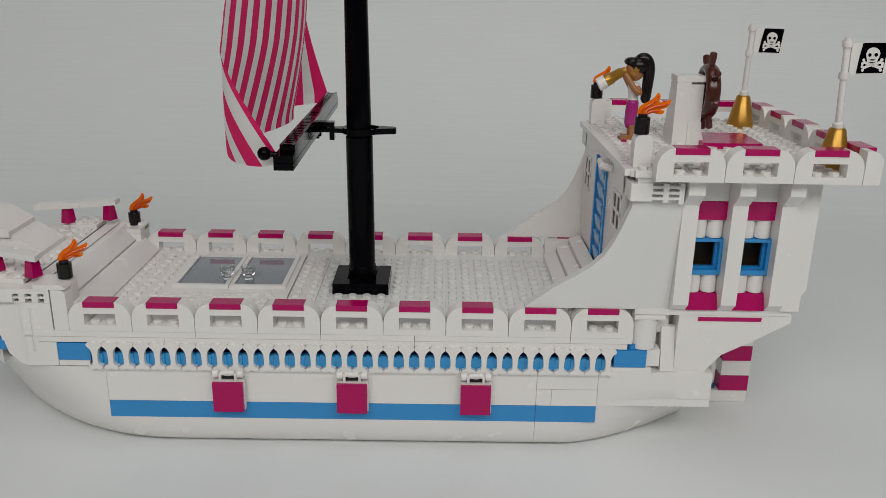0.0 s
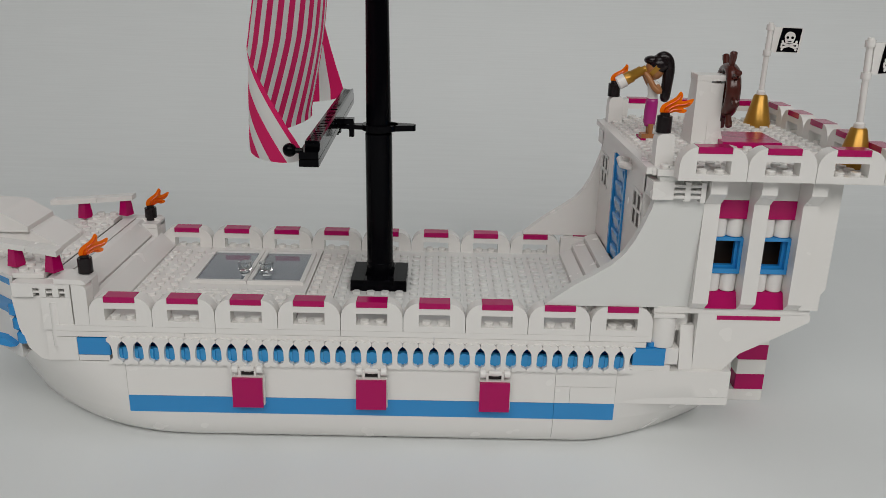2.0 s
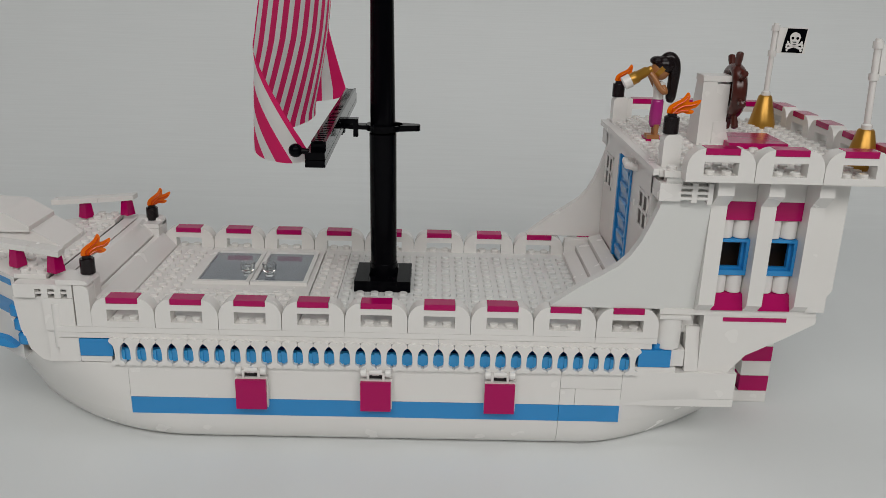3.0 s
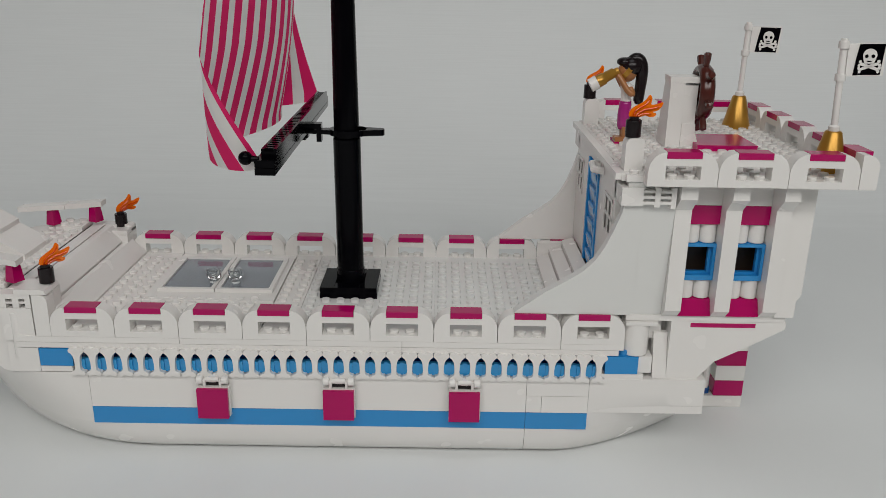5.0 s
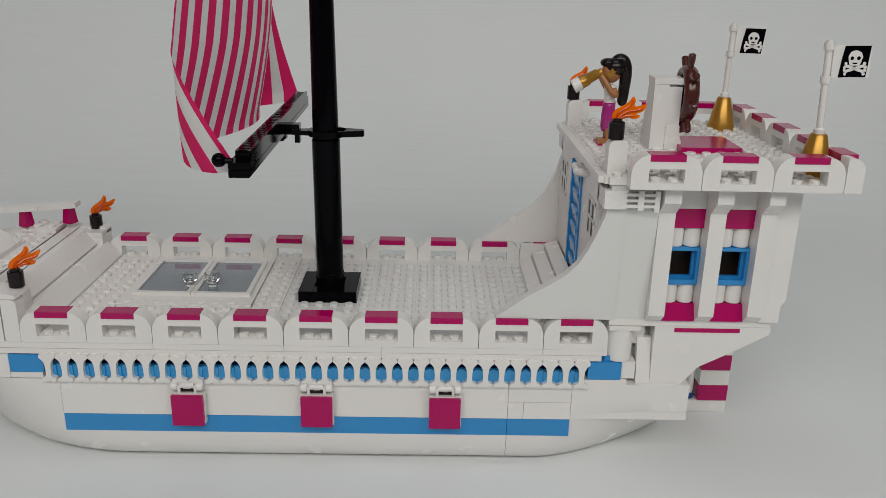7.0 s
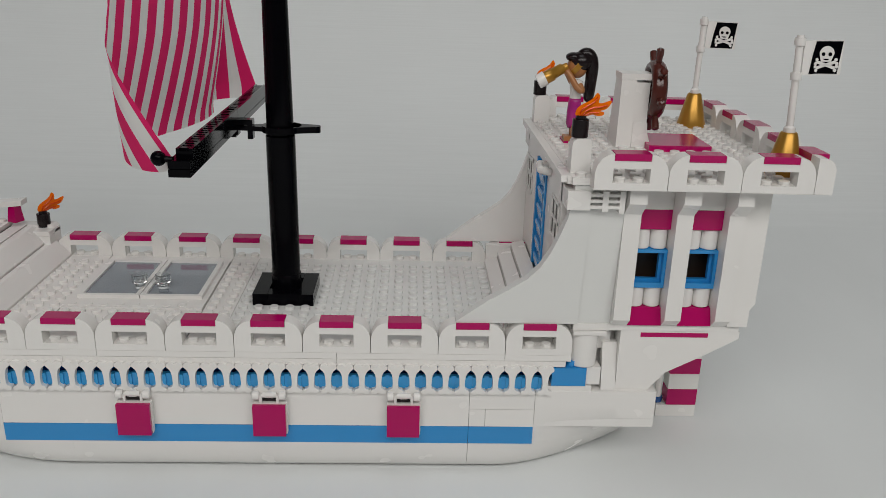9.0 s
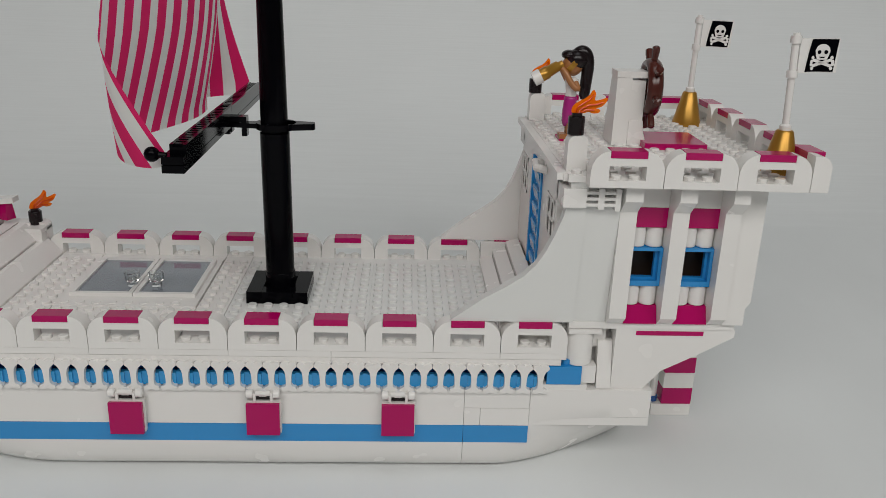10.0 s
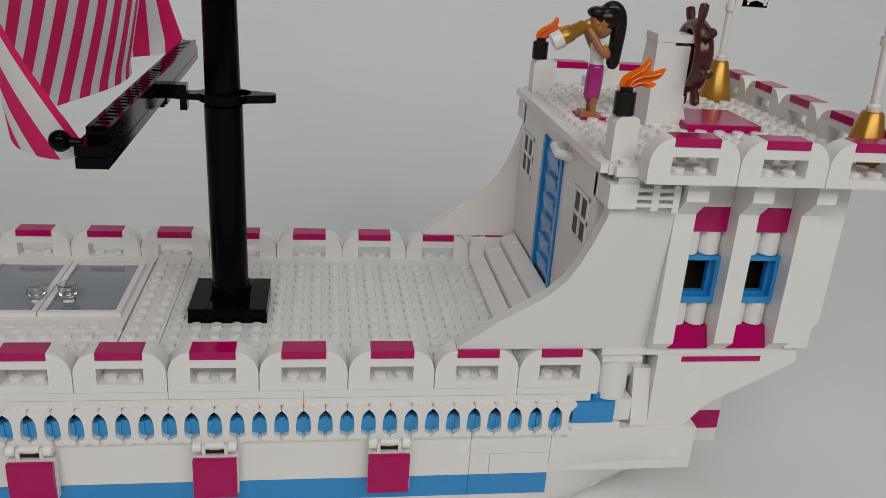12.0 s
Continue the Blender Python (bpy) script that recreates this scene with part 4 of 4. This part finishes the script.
for i in range(32):
    a = 2 * math.pi * i / 32
    rings.append([bm.verts.new((1.5 * rr * math.sin(2 * math.pi * k / 10), (R + rr * math.cos(2 * math.pi * k / 10)) * math.cos(a), (R + rr * math.cos(2 * math.pi * k / 10)) * math.sin(a))) for k in range(10)])
for i in range(32):
    for k in range(10):
        bm.faces.new((rings[i][k], rings[(i + 1) % 32][k], rings[(i + 1) % 32][(k + 1) % 10], rings[i][(k + 1) % 10]))
part("rim", bm, BROWN, wheel, smooth=60)
for i in range(8):
    a = radians(45 * i + 12)
    bm = B()
    tube(bm, [(0, r * math.cos(a), r * math.sin(a)) for r in (0.2, 1.4, 1.9, 2.3, 2.62, 2.7)], [0.2, 0.2, 0.2, 0.25, 0.24, 0.12])
    part("spoke", bm, BROWN, wheel)
bm = B()
lathe(bm, ((0.45, -0.5), (1.0, -0.2), (1.0, 0.1), (0.4, 0.5)), 0, 0, 0, 16, "x")
part("hub", bm, BROWN, wheel)

# ---- doll ----
bm = B()


def ball(bm, c, rx, ry, rz, n=20):
    m = Matrix.LocRotScale(c, None, (rx, ry, rz))
    bmesh.ops.create_uvsphere(bm, u_segments=n, v_segments=14, radius=1, matrix=m)


def soft_tube(bm, pts, radii, n=16, k=4):
    """A round bar with a smooth run between its points and rounded ends."""
    rows = [Vector((*p, r)) for p, r in zip(pts, radii)]
    rows = [rows[0]] + rows + [rows[-1]]
    fine = []
    for a, b, c, d in zip(rows, rows[1:], rows[2:], rows[3:]):
        for t in [j / k for j in range(k)]:
            fine.append(0.5 * (2 * b + (c - a) * t + (2 * a - 5 * b + 4 * c - d) * t * t + (3 * b - a - 3 * c + d) * t ** 3))
    fine.append(rows[-1])
    for end, at in ((fine[0], 0), (fine[-1], len(fine))):
        away = (end - fine[1 if at == 0 else -2]).xyz.normalized()
        cap = [Vector((*(end.xyz + away * end.w * h), end.w * w)) for h, w in ((0.25, 0.92), (0.45, 0.7), (0.55, 0.35), (0.57, 0.05))]
        fine = cap[::-1] + fine if at == 0 else fine + cap
    tube(bm, [p.xyz for p in fine], [max(0.01, p.w) for p in fine], n)


DOLLX, DOLLY = 36.6, 8.4
mats = [SKIN, WHITE, PINK, CHAR, GOLD]


def doll_piece(mat, build):
    a = len(bm.faces)
    build()
    bm.faces.ensure_lookup_table()
    for f in list(bm.faces)[a:]:
        f.material_index = mat


x, y, z = DOLLX, DOLLY, UD + 0.15
doll_piece(0, lambda: [box(bm, x - 0.6, y + a, z, x + 0.25, y + a + 0.35, z + 0.3, 0.08) for a in (-0.42, 0.07)])
doll_piece(0, lambda: [tube(bm, [(x, y + a, z + 0.2), (x, y + a, z + 1.0)], [0.17, 0.22]) for a in (-0.24, 0.24)])
doll_piece(2, lambda: tube(bm, [(x, y, z + 0.85), (x - 0.05, y, z + 1.1), (x - 0.03, y, z + 1.8), (x, y, z + 2.5), (x, y, z + 2.7)], [0.36, 0.42, 0.44, 0.41, 0.36], 20))
doll_piece(1, lambda: tube(bm, [(x, y, z + 2.65), (x, y, z + 2.95), (x, y, z + 3.7), (x - 0.05, y, z + 3.85)], [0.36, 0.34, 0.44, 0.2], 14))
doll_piece(0, lambda: ball(bm, (x - 0.05, y, z + 4.62), 0.66, 0.62, 0.68))
doll_piece(0, lambda: [soft_tube(bm, [(x + 0.15, y + s, z + 3.6), (x + 0.25, y + 1.4 * s, z + 3.25), (x - 0.1, y + 1.3 * s, z + 3.5), (x - 0.55, y + 0.9 * s, z + 4.2), (x - 0.85, y + 0.4 * s, z + 4.6)], [0.17, 0.2, 0.2, 0.19, 0.17]) for s in (-0.5, 0.5)])
doll_piece(3, lambda: ball(bm, (x + 0.18, y, z + 4.98), 0.72, 0.74, 0.64, 24))
doll_piece(3, lambda: ball(bm, (x - 0.3, y, z + 5.26), 0.5, 0.5, 0.3))
doll_piece(3, lambda: soft_tube(bm, [(x + 0.0, y, z + 5.25), (x + 0.25, y, z + 5.38), (x + 0.55, y, z + 5.44), (x + 0.8, y, z + 5.18), (x + 0.93, y, z + 4.6), (x + 0.9, y, z + 3.7), (x + 0.84, y, z + 2.8), (x + 0.82, y, z + 2.6)], [0.25, 0.38, 0.42, 0.43, 0.4, 0.37, 0.34, 0.25]))
doll_piece(4, lambda: tube(bm, [(x + 0.06, y, z + 4.66), (x - 0.2, y, z + 4.86)], [0.72, 0.7], 18))
doll_piece(4, lambda: tube(bm, [(x - 0.7, y - 0.3, z + 4.72), (x - 0.95, y - 0.3, z + 4.6), (x - 1.0, y - 0.3, z + 4.58), (x - 1.6, y - 0.3, z + 4.22), (x - 1.62, y - 0.3, z + 4.2), (x - 2.05, y - 0.3, z + 3.95)], [0.24, 0.24, 0.33, 0.36, 0.42, 0.42], 16))
doll_piece(1, lambda: tube(bm, [(x - 2.05, y - 0.3, z + 3.95), (x - 2.5, y - 0.3, z + 3.7)], [0.47, 0.45], 14))
doll = part("doll", bm, SKIN, smooth=80)
for mt in mats[1:]:
    doll.data.materials.append(mt)
tagged(doll, "small toy doll with dark ponytail holding a gold spyglass", "doll")
